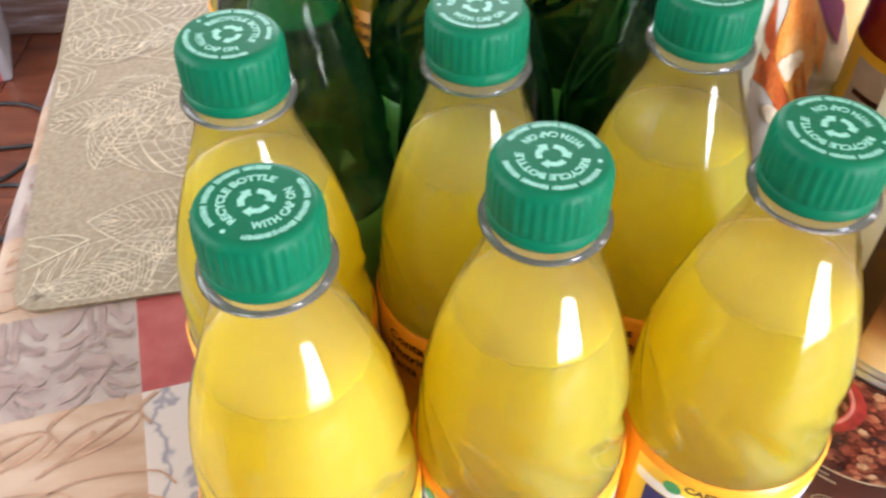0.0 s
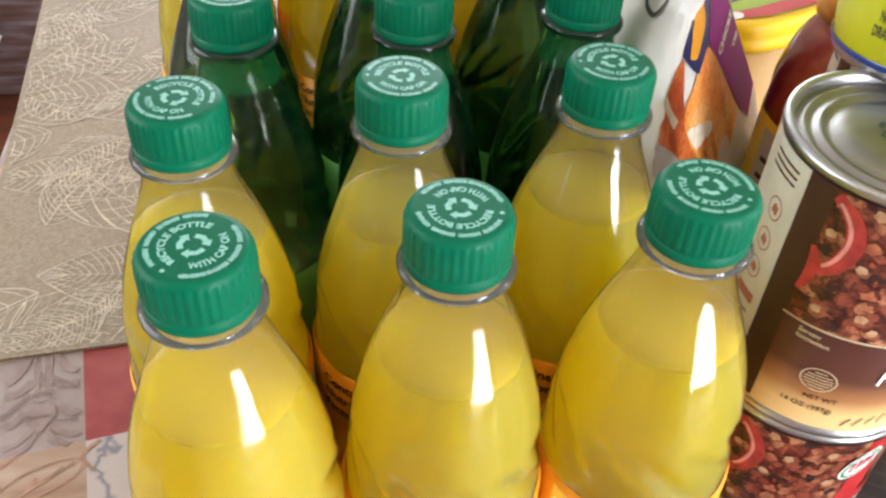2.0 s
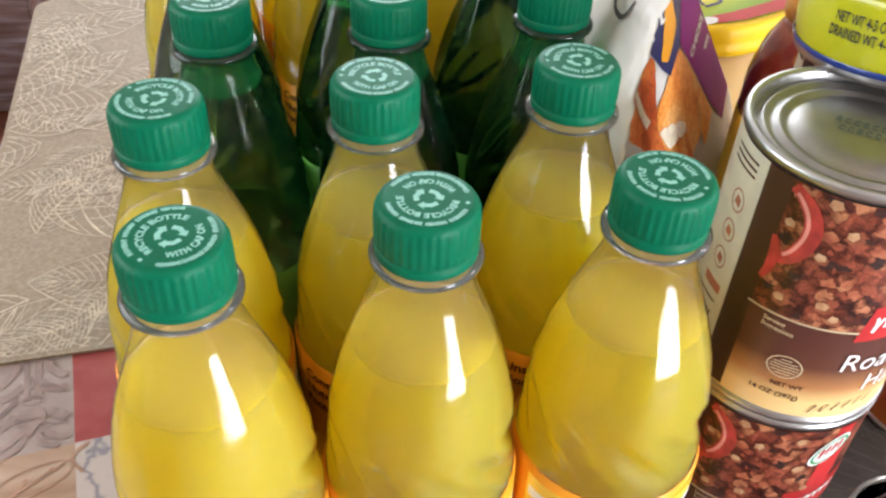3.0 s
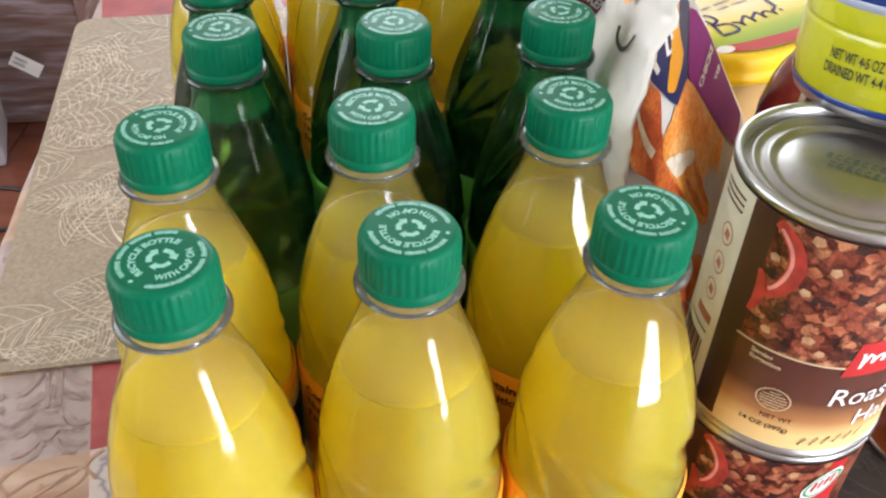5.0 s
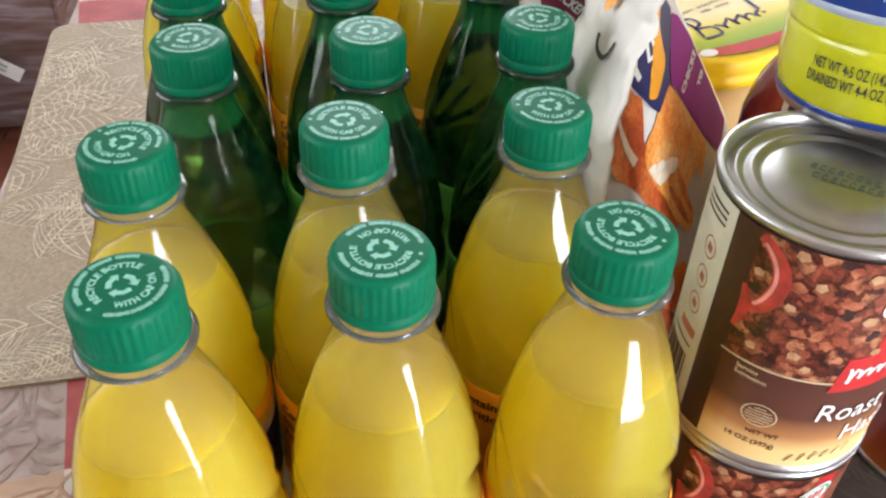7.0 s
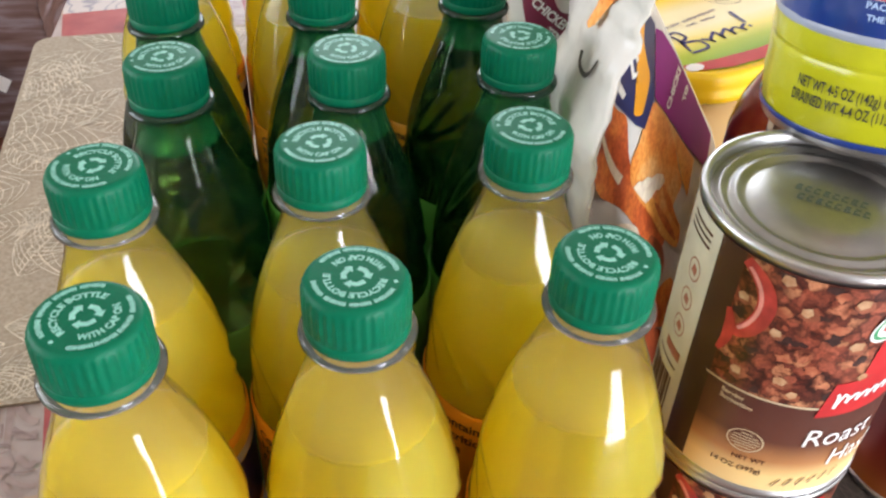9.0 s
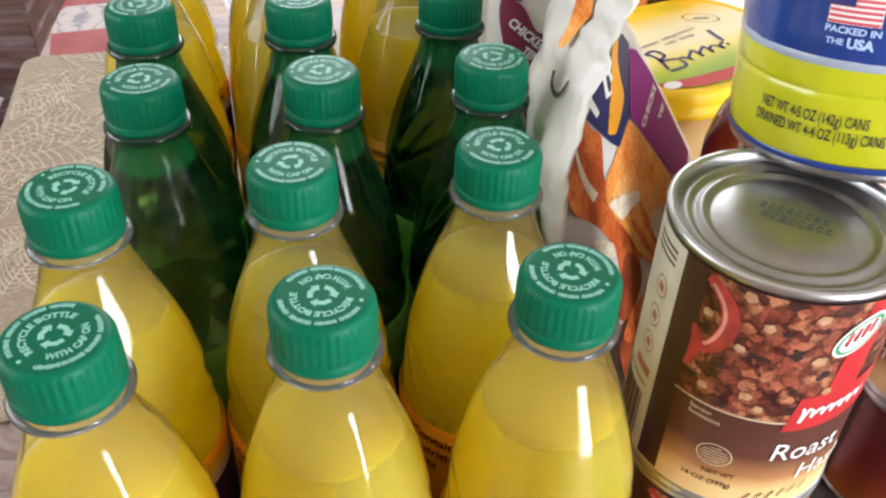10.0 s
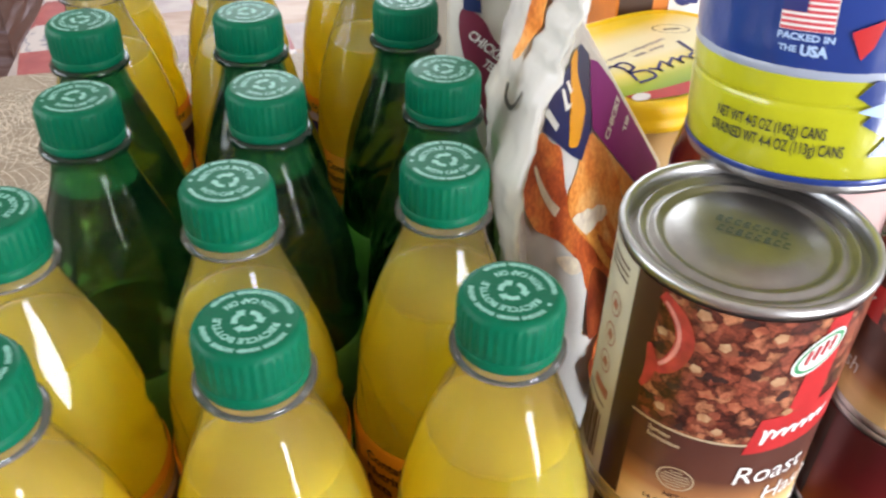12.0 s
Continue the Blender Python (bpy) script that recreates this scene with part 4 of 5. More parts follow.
def hash_can(m, label):
    """A tall food can with a printed paper label; angles in degrees round its side."""
    r, h = 0.0380, 0.1020
    can = thing("food_can", m, label, "can", "stacked food cans")
    lid = tin_body(can, r, h)
    code = []
    for k, y in enumerate((0.0026, -0.0018)):
        for i in range(8):
            code.append(shift(joined([sheet(0, 0.0020, 0, 0.0008, 1, 1), sheet(0, 0.0007 if (i + k) % 3 else 0.0018, 0.0012, 0.0020, 1, 1), sheet(0.0004, 0.0020, 0.0024, 0.0034, 1, 1)]), -0.0105 + i * 0.0028 + 0.0015 * k, y * 1.15))
    tagged(part("date_code", warp(shift(joined(code), 0, 0, -28), lambda x, y, z: (x, y, h - 0.00285)), "ink_faint", lid, "faint stamped date code", smooth=False), kind="stuff")
    L = r + 0.0002
    paper = part("label", lathe([(L, 0.0042), (L, h - 0.0042)], 96), "hash_ground", can, "brown and cream paper label")
    part("photo", warp(sheet(-142, 20, 0.0480, h - 0.0044, 60, 4), round_can(L, 0.00012)), "hash", paper, "photo of chopped meat and potato hash")
    part("side_strip", warp(sheet(-157, -142.5, 0.0050, h - 0.0044, 8, 4), round_can(L, 0.00016)), "brown_strip", paper)
    part("facts_panel", warp(sheet(-222, -157, 0.0044, h - 0.0044, 24, 4), round_can(L, 0.00012)), "panel", paper)
    bars = [warp(sheet(-185 + 0.0, -163, z, z + 0.0009, 8, 1), round_can(L, 0.0003)) for z in (0.093, 0.0905, 0.088, 0.034)]
    bars += [warp(sheet(-190 + 1.9 * k, -189.2 + 1.9 * k + 0.5 * (k % 3), 0.008, 0.030, 1, 1), round_can(L, 0.0003)) for k in range(14)]
    tagged(part("fine_print", joined(bars), "ink_brown", paper, smooth=False), kind="stuff")
    icons = []
    for z in (0.0765, 0.0640, 0.0520):
        icons.append(warp(arc(1, 0, 360, 0.13, 20), lambda x, y, w, z=z: round_can(L, 0.0003)(-170 + 5.2 * x, z + 0.0042 * y, 0)))
        icons.append(warp(polygon([(-0.5, -0.3), (0.4, -0.5), (0.5, 0.2), (-0.2, 0.5)], 0), lambda x, y, w, z=z: round_can(L, 0.0003)(-170 + 5.2 * x, z + 0.0042 * y, 0)))
    icons.append(warp(sheet(-178, -162, 0.0385, 0.0425, 6, 1), round_can(L, 0.0003)))
    part("icon_print", joined(icons), "icon_ink", paper, "small red round marks", smooth=False)
    rng = random.Random(11)

    def chunks(name, mat, places, size, lift, n, squash):
        """Rounded chopped pieces of the photo at (degrees, height), each cut a little differently."""
        bits = []
        for k, (a, z) in enumerate(places):
            turn, big = rng.uniform(0, 360), size * rng.uniform(0.75, 1.25)
            rough_cut = (0.45, 1.35) if n > 5 else (0.85, 1.15)
            pts = curved([(rng.uniform(*rough_cut) * big * math.cos(radians(turn + 360 * q / n)), squash * rng.uniform(*rough_cut) * big * math.sin(radians(turn + 360 * q / n))) for q in range(n)], 2 if n > 5 else 1)
            bits.append(warp(polygon(pts, 0), lambda x, y, w, a=a, z=z, k=k: round_can(L, lift + 0.000004 * k)(a + math.degrees(x / L), min(z + y, h - 0.0046), 0)))
        tagged(part(name, joined(bits), mat, paper, smooth=False), kind="stuff")

    chunks("dark_gap", "hash_gap", [(-137, 0.0766), (-104.4, 0.0852), (-109, 0.0738), (-127.2, 0.0652), (-95.9, 0.0772), (-137, 0.0568), (-115, 0.0734), (-119.8, 0.0503), (-122.7, 0.0955), (-104, 0.0965), (-80, 0.069), (-88, 0.0535)], 0.0024, 0.00022, 9, 0.8)
    cubes = [(-137.8, 0.0831), (-122.1, 0.0950), (-120.0, 0.0753), (-130.8, 0.0552), (-110.8, 0.0572), (-84.9, 0.0752), (-110.7, 0.0861), (-90.0, 0.0922), (-75.1, 0.0617), (-137.5, 0.0945), (-103.7, 0.0525)]
    chunks("potato_shade", "potato_dark", [(a + 1.2, z - 0.0010) for a, z in cubes], 0.0028, 0.00030, 5, 0.9)
    chunks("potato_print", "potato", cubes, 0.0023, 0.00040, 5, 0.9)
    chunks("meat_crumb", "meat_crumb", [(-95.7, 0.0819), (-120.4, 0.0833), (-120.4, 0.0617), (-91.9, 0.0579), (-98.8, 0.0940), (-113, 0.0665), (-100, 0.0640), (-128, 0.0760)], 0.0026, 0.00026, 11, 0.8)
    # red pepper ring in the photo
    bow = smooth_profile(along([(-142, 0.0695), (-136.3, 0.0697), (-131.1, 0.0726), (-127.6, 0.0781), (-127.0, 0.0840), (-129.6, 0.0890), (-134.7, 0.0930), (-141.0, 0.0958)], L), 4)
    part("pepper_ring", warp(ribbon(bow, lambda t: 0.0036 + 0.0022 * math.sin(math.pi * t)), flat_can(L, 0.0006)), "onion", paper)
    part("pepper_piece", warp(ribbon(smooth_profile(along([(-142.3, 0.0765), (-140.6, 0.0735), (-139.6, 0.0692), (-140.0, 0.0640), (-142.3, 0.0590)], L), 4), lambda t: 0.0015 + 0.0022 * math.sin(math.pi * t)), flat_can(L, 0.0007)), "onion", paper)
    part("pepper_edge", warp(ribbon([(x - 0.0016, z + 0.0004) for x, z in bow[6:-3]], 0.0013), flat_can(L, 0.0009)), "onion_pale", paper)
    part("rule", warp(sheet(-144, -88, 0.0472, 0.0480, 24, 1), round_can(L, 0.0003)), "cream", paper)
    part("serving_print", joined([round_text(words("Serving", 0.0026, "LEFT", 0.00005), L, 0.0003, -134, 0.0440, -3), round_text(words("Suggestion", 0.0026, "LEFT", 0.00005), L, 0.0003, -134, 0.0413, -3)]), "cream", paper, smooth=False)
    seal = [warp(arc(1, 0, 360, 0.09, 28), lambda x, y, z: round_can(L, 0.0003)(-115.5 + 8.6 * x, 0.0268 + 0.0050 * y, 0))]
    for k, wd in enumerate((3.0, 6.0, 7.0, 7.0, 6.0, 4.0)):
        z = 0.0298 - k * 0.0013
        seal.append(warp(sheet(-115.5 - wd, -115.5 + wd, z, z + 0.0004, 6, 1), round_can(L, 0.0003)))
    part("round_seal", joined(seal), "cream", paper, "round outlined inspection mark", smooth=False)
    part("weight_print", joined([round_text(words("NET WT", 0.0029, "CENTER", 0.00005), L, 0.0003, -111, 0.0175), round_text(words("14 OZ (397g)", 0.0031, "CENTER", 0.00005), L, 0.0003, -116, 0.0125)]), "ink_brown", paper, smooth=False)
    part("banner", warp(polygon([(-90, 0.0435), (-40, 0.0480), (-40, 0.0650), (-86, 0.0590)], 4), round_can(L, 0.0004)), "red", paper, "red name banner")
    squig = [(-84.5 + 0.55 * i + 1.3 * math.sin(i * 0.7 + 1), 0.0512 + 0.0000672 * i + 0.0024 * math.cos(i * 0.7) * (1.5 if i < 9 else 0.8)) for i in range(64)]
    part("banner_script", warp(ribbon(along(squig, L), 0.0011), flat_can(L, 0.0006)), "white", paper)
    part("red_flash", warp(polygon([(-75, 0.0610), (-58, 0.0620), (-58, h - 0.0045), (-69, h - 0.0045)], 4), round_can(L, 0.00035)), "red", paper)
    part("oval_mark", warp(polygon(ellipse(-70, 0.0850, 11.5, 0.0068), 2), lambda x, y, z: round_can(L, 0.0006)(x, y + (x + 70) * 0.0004, 0)), "white", paper)
    part("oval_ring", warp(arc(1, 0, 360, 0.16, 32), lambda x, y, z: round_can(L, 0.0007)(-70 + 9.6 * x, 0.0850 + 0.0054 * y + 9.6 * x * 0.0004, 0)), "ink_green", paper)
    part("oval_strokes", warp(joined([ribbon(along([(-76 + 3.4 * k, 0.0815 + 0.0013 * k), (-74.6 + 3.4 * k, 0.0868 + 0.0013 * k)], L), 0.0010) for k in range(4)]), flat_can(L, 0.0009)), "red", paper)
    part("name_print", joined([round_text(words("Roast", 0.0118, "LEFT", 0.0, 0.95, 0.16), L, 0.0005, -91, 0.0292, 3), round_text(words("Hash", 0.0115, "LEFT", 0.0, 0.95, 0.16), L, 0.0005, -73, 0.0180, 3)]), "white", paper, smooth=False)
    part("script_line", warp(joined([ribbon(along([(-96 + 6 * k, 0.0075 + 0.0006 * k), (-92.5 + 6 * k, 0.0115 + 0.0006 * k)], L), 0.0006) for k in range(6)]), flat_can(L, 0.0005)), "ink_brown", paper)
    return can


hash_can(pose(0.1425, 0.0485, 0.0018, 0, 0, -2.5), "lower hash can with a brown photo label, another can on it")
hash_can(pose(0.1425, 0.0485, 0.1038, 0, 0, -2.5), "upper hash can with a brown photo label and bare tin lid")
hash_can(pose(0.2710, 0.1030, 0.0718, 0, 0, 230), "hash can standing on a short red can")


def short_can(m, r, h, body, label):
    can = thing("food_can", m, label, "can", "stacked food cans")
    tin_body(can, r, h)
    L = r + 0.0002
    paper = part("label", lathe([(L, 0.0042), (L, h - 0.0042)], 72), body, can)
    part("facts_panel", warp(sheet(-215, -185, 0.006, h - 0.006, 16, 2), round_can(L, 0.0002)), "panel", paper)
    tagged(part("fine_print", joined([warp(sheet(-212, -188, z * h, z * h + 0.0012, 8, 1), round_can(L, 0.0004)) for z in (0.25, 0.4, 0.55, 0.7, 0.8)]), "ink_black", paper, smooth=False), kind="stuff")
    part("side_strip", warp(sheet(-185, -172, 0.006, h - 0.006, 8, 2), round_can(L, 0.0003)), "brown_strip", paper)
    return can


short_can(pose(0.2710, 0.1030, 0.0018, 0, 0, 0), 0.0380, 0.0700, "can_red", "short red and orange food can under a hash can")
short_can(pose(0.1980, 0.1310, 0.0018), 0.0370, 0.1010, "pink", "food can with a pale pink paper label under another")
short_can(pose(0.1980, 0.1310, 0.1030), 0.0370, 0.0972, "pink", "food can with a pale pink paper label holding up the tuna")


def fitted(body, size, width, bold=0.0):
    """Letters squeezed or stretched to a width in metres, from x = 0."""
    bm = words(body, size, "LEFT", bold)
    lo, hi = min(v.co.x for v in bm.verts), max(v.co.x for v in bm.verts)
    return warp(bm, lambda x, y, z: ((x - lo) * width / (hi - lo), y, z))


def tuna_stack(m):
    """Flat tuna cans in printed sleeves, one over another, leaning back a little."""
    r, h = 0.0411, 0.0366
    ob = thing("tuna_pack", m, "stacked tuna cans in yellow and blue printed sleeves", "cans")
    for k in range(4):
        z = k * (h + 0.0008)
        part("tuna_can", lathe([(0.0005, z + 0.002), (r - 0.003, z + 0.002), (r - 0.0022, z), (r - 0.0008, z + 0.0004), (r - 0.0002, z + 0.0022), (r - 0.0006, z + 0.0042), (r - 0.0008, z + h - 0.004), (r - 0.0002, z + h - 0.0022), (r - 0.0010, z + h), (r - 0.003, z + h - 0.002), (0.0005, z + h - 0.002)], 72), "tin", ob)

    def pleat(a, q, z):
        return q + 0.00025 * noise.noise(Vector((8 * math.cos(a), 8 * math.sin(a), 90 * z)))

    yel = part("yellow_sleeve", lathe(smooth_profile([(r - 0.0004, 0.0050), (r + 0.0004, 0.012), (r + 0.0003, 0.022), (r + 0.0004, 0.0270), (r - 0.0001, 0.0288), (r + 0.0004, 0.0305), (r + 0.0002, h + 0.0008)], 3), 120, pleat), "tuna_yellow", ob, "bright yellow printed sleeve")
    part("blue_line", lathe([(r, 0.0034), (r + 0.0004, 0.0038), (r + 0.0006, 0.0054), (r + 0.0004, 0.0058)], 96), "tuna_blue", yel)
    blue = part("blue_sleeve", lathe(smooth_profile([(r + 0.0002, h + 0.0032), (r + 0.0005, h + 0.008), (r + 0.0003, h + 0.016), (r + 0.0004, h + 0.0270)], 3), 120, pleat), "tuna_blue", ob, "blue printed sleeve")
    part("silver_line", lathe([(r + 0.0002, h + 0.0006), (r + 0.0008, h + 0.0016), (r + 0.0002, h + 0.0034)], 96), "sleeve_edge", ob)
    upper = part("upper_sleeve", lathe([(r + 0.0004, h + 0.0272), (r + 0.0005, 4 * h)], 96), "tuna_yellow", ob)
    part("red_patch", warp(polygon([(-122, h + 0.0300), (-60, h + 0.0290), (-60, h + 0.05), (-120, h + 0.05)], 3), round_can(r, 0.0012)), "red", upper)

    def wide(a0, a1):
        return radians(a1 - a0) * r

    part("weight_print", joined([round_text(fitted("NET WT 4-5 OZ (142g) CANS", 0.0053, wide(-158.4, -109.4), 0.00008), r, 0.0010, -158.4, 0.0195, -0.9), round_text(fitted("DRAINED WT 4-4 OZ (113g) CANS", 0.0053, wide(-160.5, -101.5), 0.00008), r, 0.0010, -160.5, 0.0142, -0.9)]), "ink_black", yel, smooth=False)
    part("packed_print", joined([round_text(fitted("PACKED IN", 0.0028, wide(-135.3, -113.4), 0.0001), r, 0.0010, -135.3, 0.0486, -1), round_text(fitted("THE", 0.0026, wide(-134.2, -127), 0.00008), r, 0.0010, -134.2, 0.0450, -1), round_text(fitted("USA", 0.0042, wide(-125.6, -115.0), 0.0002), r, 0.0010, -125.6, 0.0443, -1)]), "pale_ink", blue, smooth=False)
    flag = part("flag", warp(sheet(-135.0, -114.2, 0.0512, 0.0632, 10, 2), round_can(r, 0.0009)), "white", blue, "small printed flag")
    for k in range(7):
        part("stripe", warp(sheet(-134.7, -114.5, 0.0514 + k * 0.00168, 0.0523 + k * 0.00168, 10, 1), round_can(r, 0.0011)), "flag_red", flag)
    part("canton", warp(sheet(-134.8, -125.4, 0.0567, 0.0630, 5, 1), round_can(r, 0.0013)), "ink_navy", flag)
    part("blue_mark", warp(polygon([(-101, 0.0330), (-95, 0.0380), (-80, 0.0380), (-80, 0.014), (-92, 0.0140), (-86, 0.0200), (-97, 0.0245), (-92, 0.0290)], 2), round_can(r, 0.0012)), "tuna_blue", yel, "blue printed figure")
    part("pale_mark", warp(polygon([(-100, 0.0285), (-90, 0.0315), (-84, 0.0300), (-84, 0.0265), (-93, 0.0270)], 2), round_can(r, 0.0014)), "pale_ink", yel)
    part("red_mark", warp(polygon([(-108, 0.0520), (-96, 0.0560), (-99, 0.0480), (-103, 0.0440)], 2), round_can(r, 0.0012)), "red", blue)
    return ob


tuna_stack(pose(0.1808, 0.1004, 0.2038, -6.6, -2.6, 0))


# ---- frozen food bags ----
def art_y(x, z):
    """The leaning front of the bag: how far back it lies."""
    return 0.169 + 1.5 * (x - 0.126) + 0.5 * (z - 0.126) + 0.0035 * math.sin(60 * x + 20 * z) * math.sin(45 * z + 1)


def ridge(z):
    pts = ((0.0, 0.098, 0.118), (0.07, 0.094, 0.112), (0.10, 0.0905, 0.107), (0.135, 0.0870, 0.104), (0.16, 0.0830, 0.100), (0.184, 0.0820, 0.1000), (0.207, 0.0897, 0.112), (0.227, 0.0960, 0.118), (0.252, 0.0995, 0.112), (0.30, 0.105, 0.112))
    for (a, x0, y0), (b, x1, y1) in zip(pts, pts[1:]):
        if z <= b:
            t = (z - a) / (b - a)
            return x0 + (x1 - x0) * t, y0 + (y1 - y0) * t
    return pts[-1][1:]


def tender_bag():
    ob = thing("frozen_food_bag", pose(0, 0, 0), "crumpled white frozen chicken bag with a purple band, standing open", "bag")
    bm = bmesh.new()
    rows = []
    NZ = 90
    for i in range(NZ + 1):
        z = 0.002 + 0.296 * i / NZ
        rx, ry = ridge(z)
        wob = 0.0016 * noise.noise(Vector((z * 60, 0, 0))) + 0.0016 * noise.noise(Vector((z * 170, 3, 0)))
        rx += wob
        right = 0.1840 + 0.45 * (0.1 - z) if z < 0.1 else 0.1408 + 0.63 * (0.1694 - z)
        right = max(right, rx + 0.012)
        left = min(max(rx + 0.003, 0.086), right - 0.006)
        ring = [(rx - 0.0040, ry + 0.085), (rx - 0.0060, ry + 0.05), (rx - 0.0075, ry + 0.022), (rx - 0.0045, ry + 0.006), (rx - 0.0015, ry + 0.001), (rx, ry), (rx + 0.0009, ry + 0.0018), (rx + 0.0016, ry + 0.012), (rx + 0.004, ry + 0.028)]
        ring = [(a + 0.0016 * noise.noise(Vector((a * 90, b * 50, z * 55))), b) for a, b in ring]
        fine = []
        for (a0, b0), (a1, b1) in zip(ring, ring[1:]):
            for q in range(4):
                a, b = a0 + (a1 - a0) * q / 4, b0 + (b1 - b0) * q / 4
                fold = abs(noise.noise(Vector((b * 70 + z * 25, z * 42 - b * 30, 5)))) + 0.5 * abs(noise.noise(Vector((b * 160, z * 110, 9))))
                fine.append((a + 0.0040 * (fold - 0.35), b))
        ring = fine + [ring[-1]]
        for k in range(9):
            x = left + (right - left) * k / 8
            ring.append((x, max(art_y(x, z), ry + 0.030)))
        ring.append((right + 0.002, art_y(right, z) + 0.012))
        ring.append((right - 0.02, art_y(right, z) + 0.02))
        ring.append((rx + 0.02, ry + 0.11))
        rows.append([bm.verts.new((a, b, z)) for a, b in ring])
    for lo, hi in zip(rows, rows[1:]):
        n = len(lo)
        for k in range(n):
            bm.faces.new((lo[k], lo[(k + 1) % n], hi[(k + 1) % n], hi[k]))
    bm.faces.new(rows[0][::-1])
    part("bag_body", bm, "bag_white", ob)

    def lay(points, mat, lift, name, label="", cuts=4, smooth_line=False):
        b = polygon(curved(points) if smooth_line else points, cuts)
        warp(b, lambda x, z, _: (x + 0.25 * lift, art_y(x, z) - 0.5 * lift, z))
        return part(name, b, mat, ob, label)

    # long browned strip, its shaded foot, the torn piece with white meat, and the pieces round it
    lay([(0.0955, 0.1792), (0.1026, 0.1715), (0.1075, 0.1665), (0.1097, 0.1566), (0.1107, 0.1497), (0.1141, 0.1387), (0.1207, 0.127), (0.1289, 0.1138), (0.1383, 0.0978), (0.1448, 0.0852), (0.136, 0.083), (0.1266, 0.0931), (0.1233, 0.1034), (0.117, 0.1156), (0.109, 0.1276), (0.101, 0.1366), (0.0945, 0.1437), (0.0890, 0.1557), (0.0880, 0.1654)], "crumb_dark", 0.0007, "chicken_piece", "printed browned chicken strip", smooth_line=True)
    lay([(0.1300, 0.0985), (0.1352, 0.0935), (0.1428, 0.0812), (0.1441, 0.0712), (0.1381, 0.0668), (0.132, 0.0675), (0.1273, 0.0729), (0.1266, 0.0900)], "crumb_deep", 0.0011, "strip_shade", smooth_line=True)
    b = ribbon(smooth_profile([(0.0935, 0.1689), (0.0956, 0.1624), (0.0983, 0.1559), (0.1021, 0.1484), (0.1065, 0.1417)], 4), lambda t: 0.0012 + 0.0020 * t)
    part("torn_edge", warp(b, lambda x, z, _: (x + 0.0003, art_y(x, z) - 0.0008, z)), "meat", ob)
    lay([(0.125, 0.161), (0.1291, 0.1572), (0.1403, 0.1406), (0.1449, 0.1293), (0.1505, 0.1139), (0.1552, 0.1016), (0.1512, 0.0978), (0.1486, 0.0939), (0.1538, 0.0851), (0.1574, 0.0781), (0.1543, 0.0717), (0.1407, 0.0891), (0.1301, 0.1076), (0.1221, 0.12), (0.1147, 0.1328), (0.1122, 0.141), (0.1127, 0.1458), (0.117, 0.1508), (0.1193, 0.1563)], "crumb", 0.0013, "chicken_piece", "printed breaded chicken piece", smooth_line=True)
    lay([(0.1245, 0.1187), (0.1298, 0.1174), (0.137, 0.1056), (0.1471, 0.0886), (0.155, 0.0743), (0.1537, 0.0727), (0.1406, 0.0897), (0.1301, 0.1081)], "crumb_gold", 0.0017, "torn_flesh", smooth_line=True)
    for pts in ([(0.1376, 0.1164), (0.142, 0.1066), (0.1482, 0.0941), (0.1558, 0.0799)], [(0.1325, 0.1120), (0.1392, 0.1000), (0.1470, 0.0870), (0.1530, 0.0765)]):
        b = ribbon(smooth_profile(pts, 4), lambda t: 0.0006 + 0.0022 * math.sin(math.pi * t))
        part("torn_shade", warp(b, lambda x, z, _: (x + 0.0005, art_y(x, z) - 0.00105, z)), "crumb_dark", ob)
    lay([(0.1147, 0.1331), (0.1182, 0.1331), (0.1210, 0.1312), (0.1244, 0.1306), (0.1275, 0.1275), (0.131, 0.1268), (0.1365, 0.1222), (0.1388, 0.1167), (0.1348, 0.1161), (0.1320, 0.1185), (0.1293, 0.1175), (0.1245, 0.1187), (0.1197, 0.1254)], "meat", 0.0021, "white_meat")
    lay([(0.1286, 0.1587), (0.1412, 0.1405), (0.1644, 0.1067), (0.163, 0.0984), (0.1614, 0.0904), (0.1547, 0.1042), (0.1471, 0.1235), (0.1395, 0.1405)], "crumb_gold", 0.0016, "chicken_piece")
    lay([(0.1381, 0.0668), (0.1513, 0.0607), (0.1549, 0.0485), (0.152, 0.04), (0.1435, 0.0452), (0.1315, 0.0589), (0.1331, 0.0642)], "crumb_dark", 0.0012, "chicken_piece", smooth_line=True)
    lay([(0.1293, 0.0599), (0.1437, 0.0437), (0.15, 0.0255), (0.1424, 0.018), (0.132, 0.0437)], "crumb_deep", 0.0010, "chicken_piece", smooth_line=True)
    lay([(0.1065, 0.1241), (0.1138, 0.1187), (0.1194, 0.1125), (0.1219, 0.1056), (0.1151, 0.1102), (0.1089, 0.1186)], "meat", 0.0016, "white_meat", smooth_line=True)
    lay([(0.1186, 0.1985), (0.1236, 0.1918), (0.1240, 0.1781), (0.1251, 0.1628), (0.1194, 0.1542), (0.1144, 0.1589), (0.0970, 0.1798), (0.1000, 0.1880), (0.1108, 0.1945)], "bag_navy", 0.0019, "navy_patch", "navy name patch")
    lay([(0.1240, 0.1900), (0.1290, 0.1863), (0.1394, 0.1723), (0.1483, 0.1580), (0.1652, 0.1310), (0.1785, 0.1095), (0.1762, 0.0941), (0.1601, 0.1139), (0.1421, 0.1398), (0.1256, 0.1630), (0.1244, 0.1780)], "bag_purple", 0.0021, "purple_band")
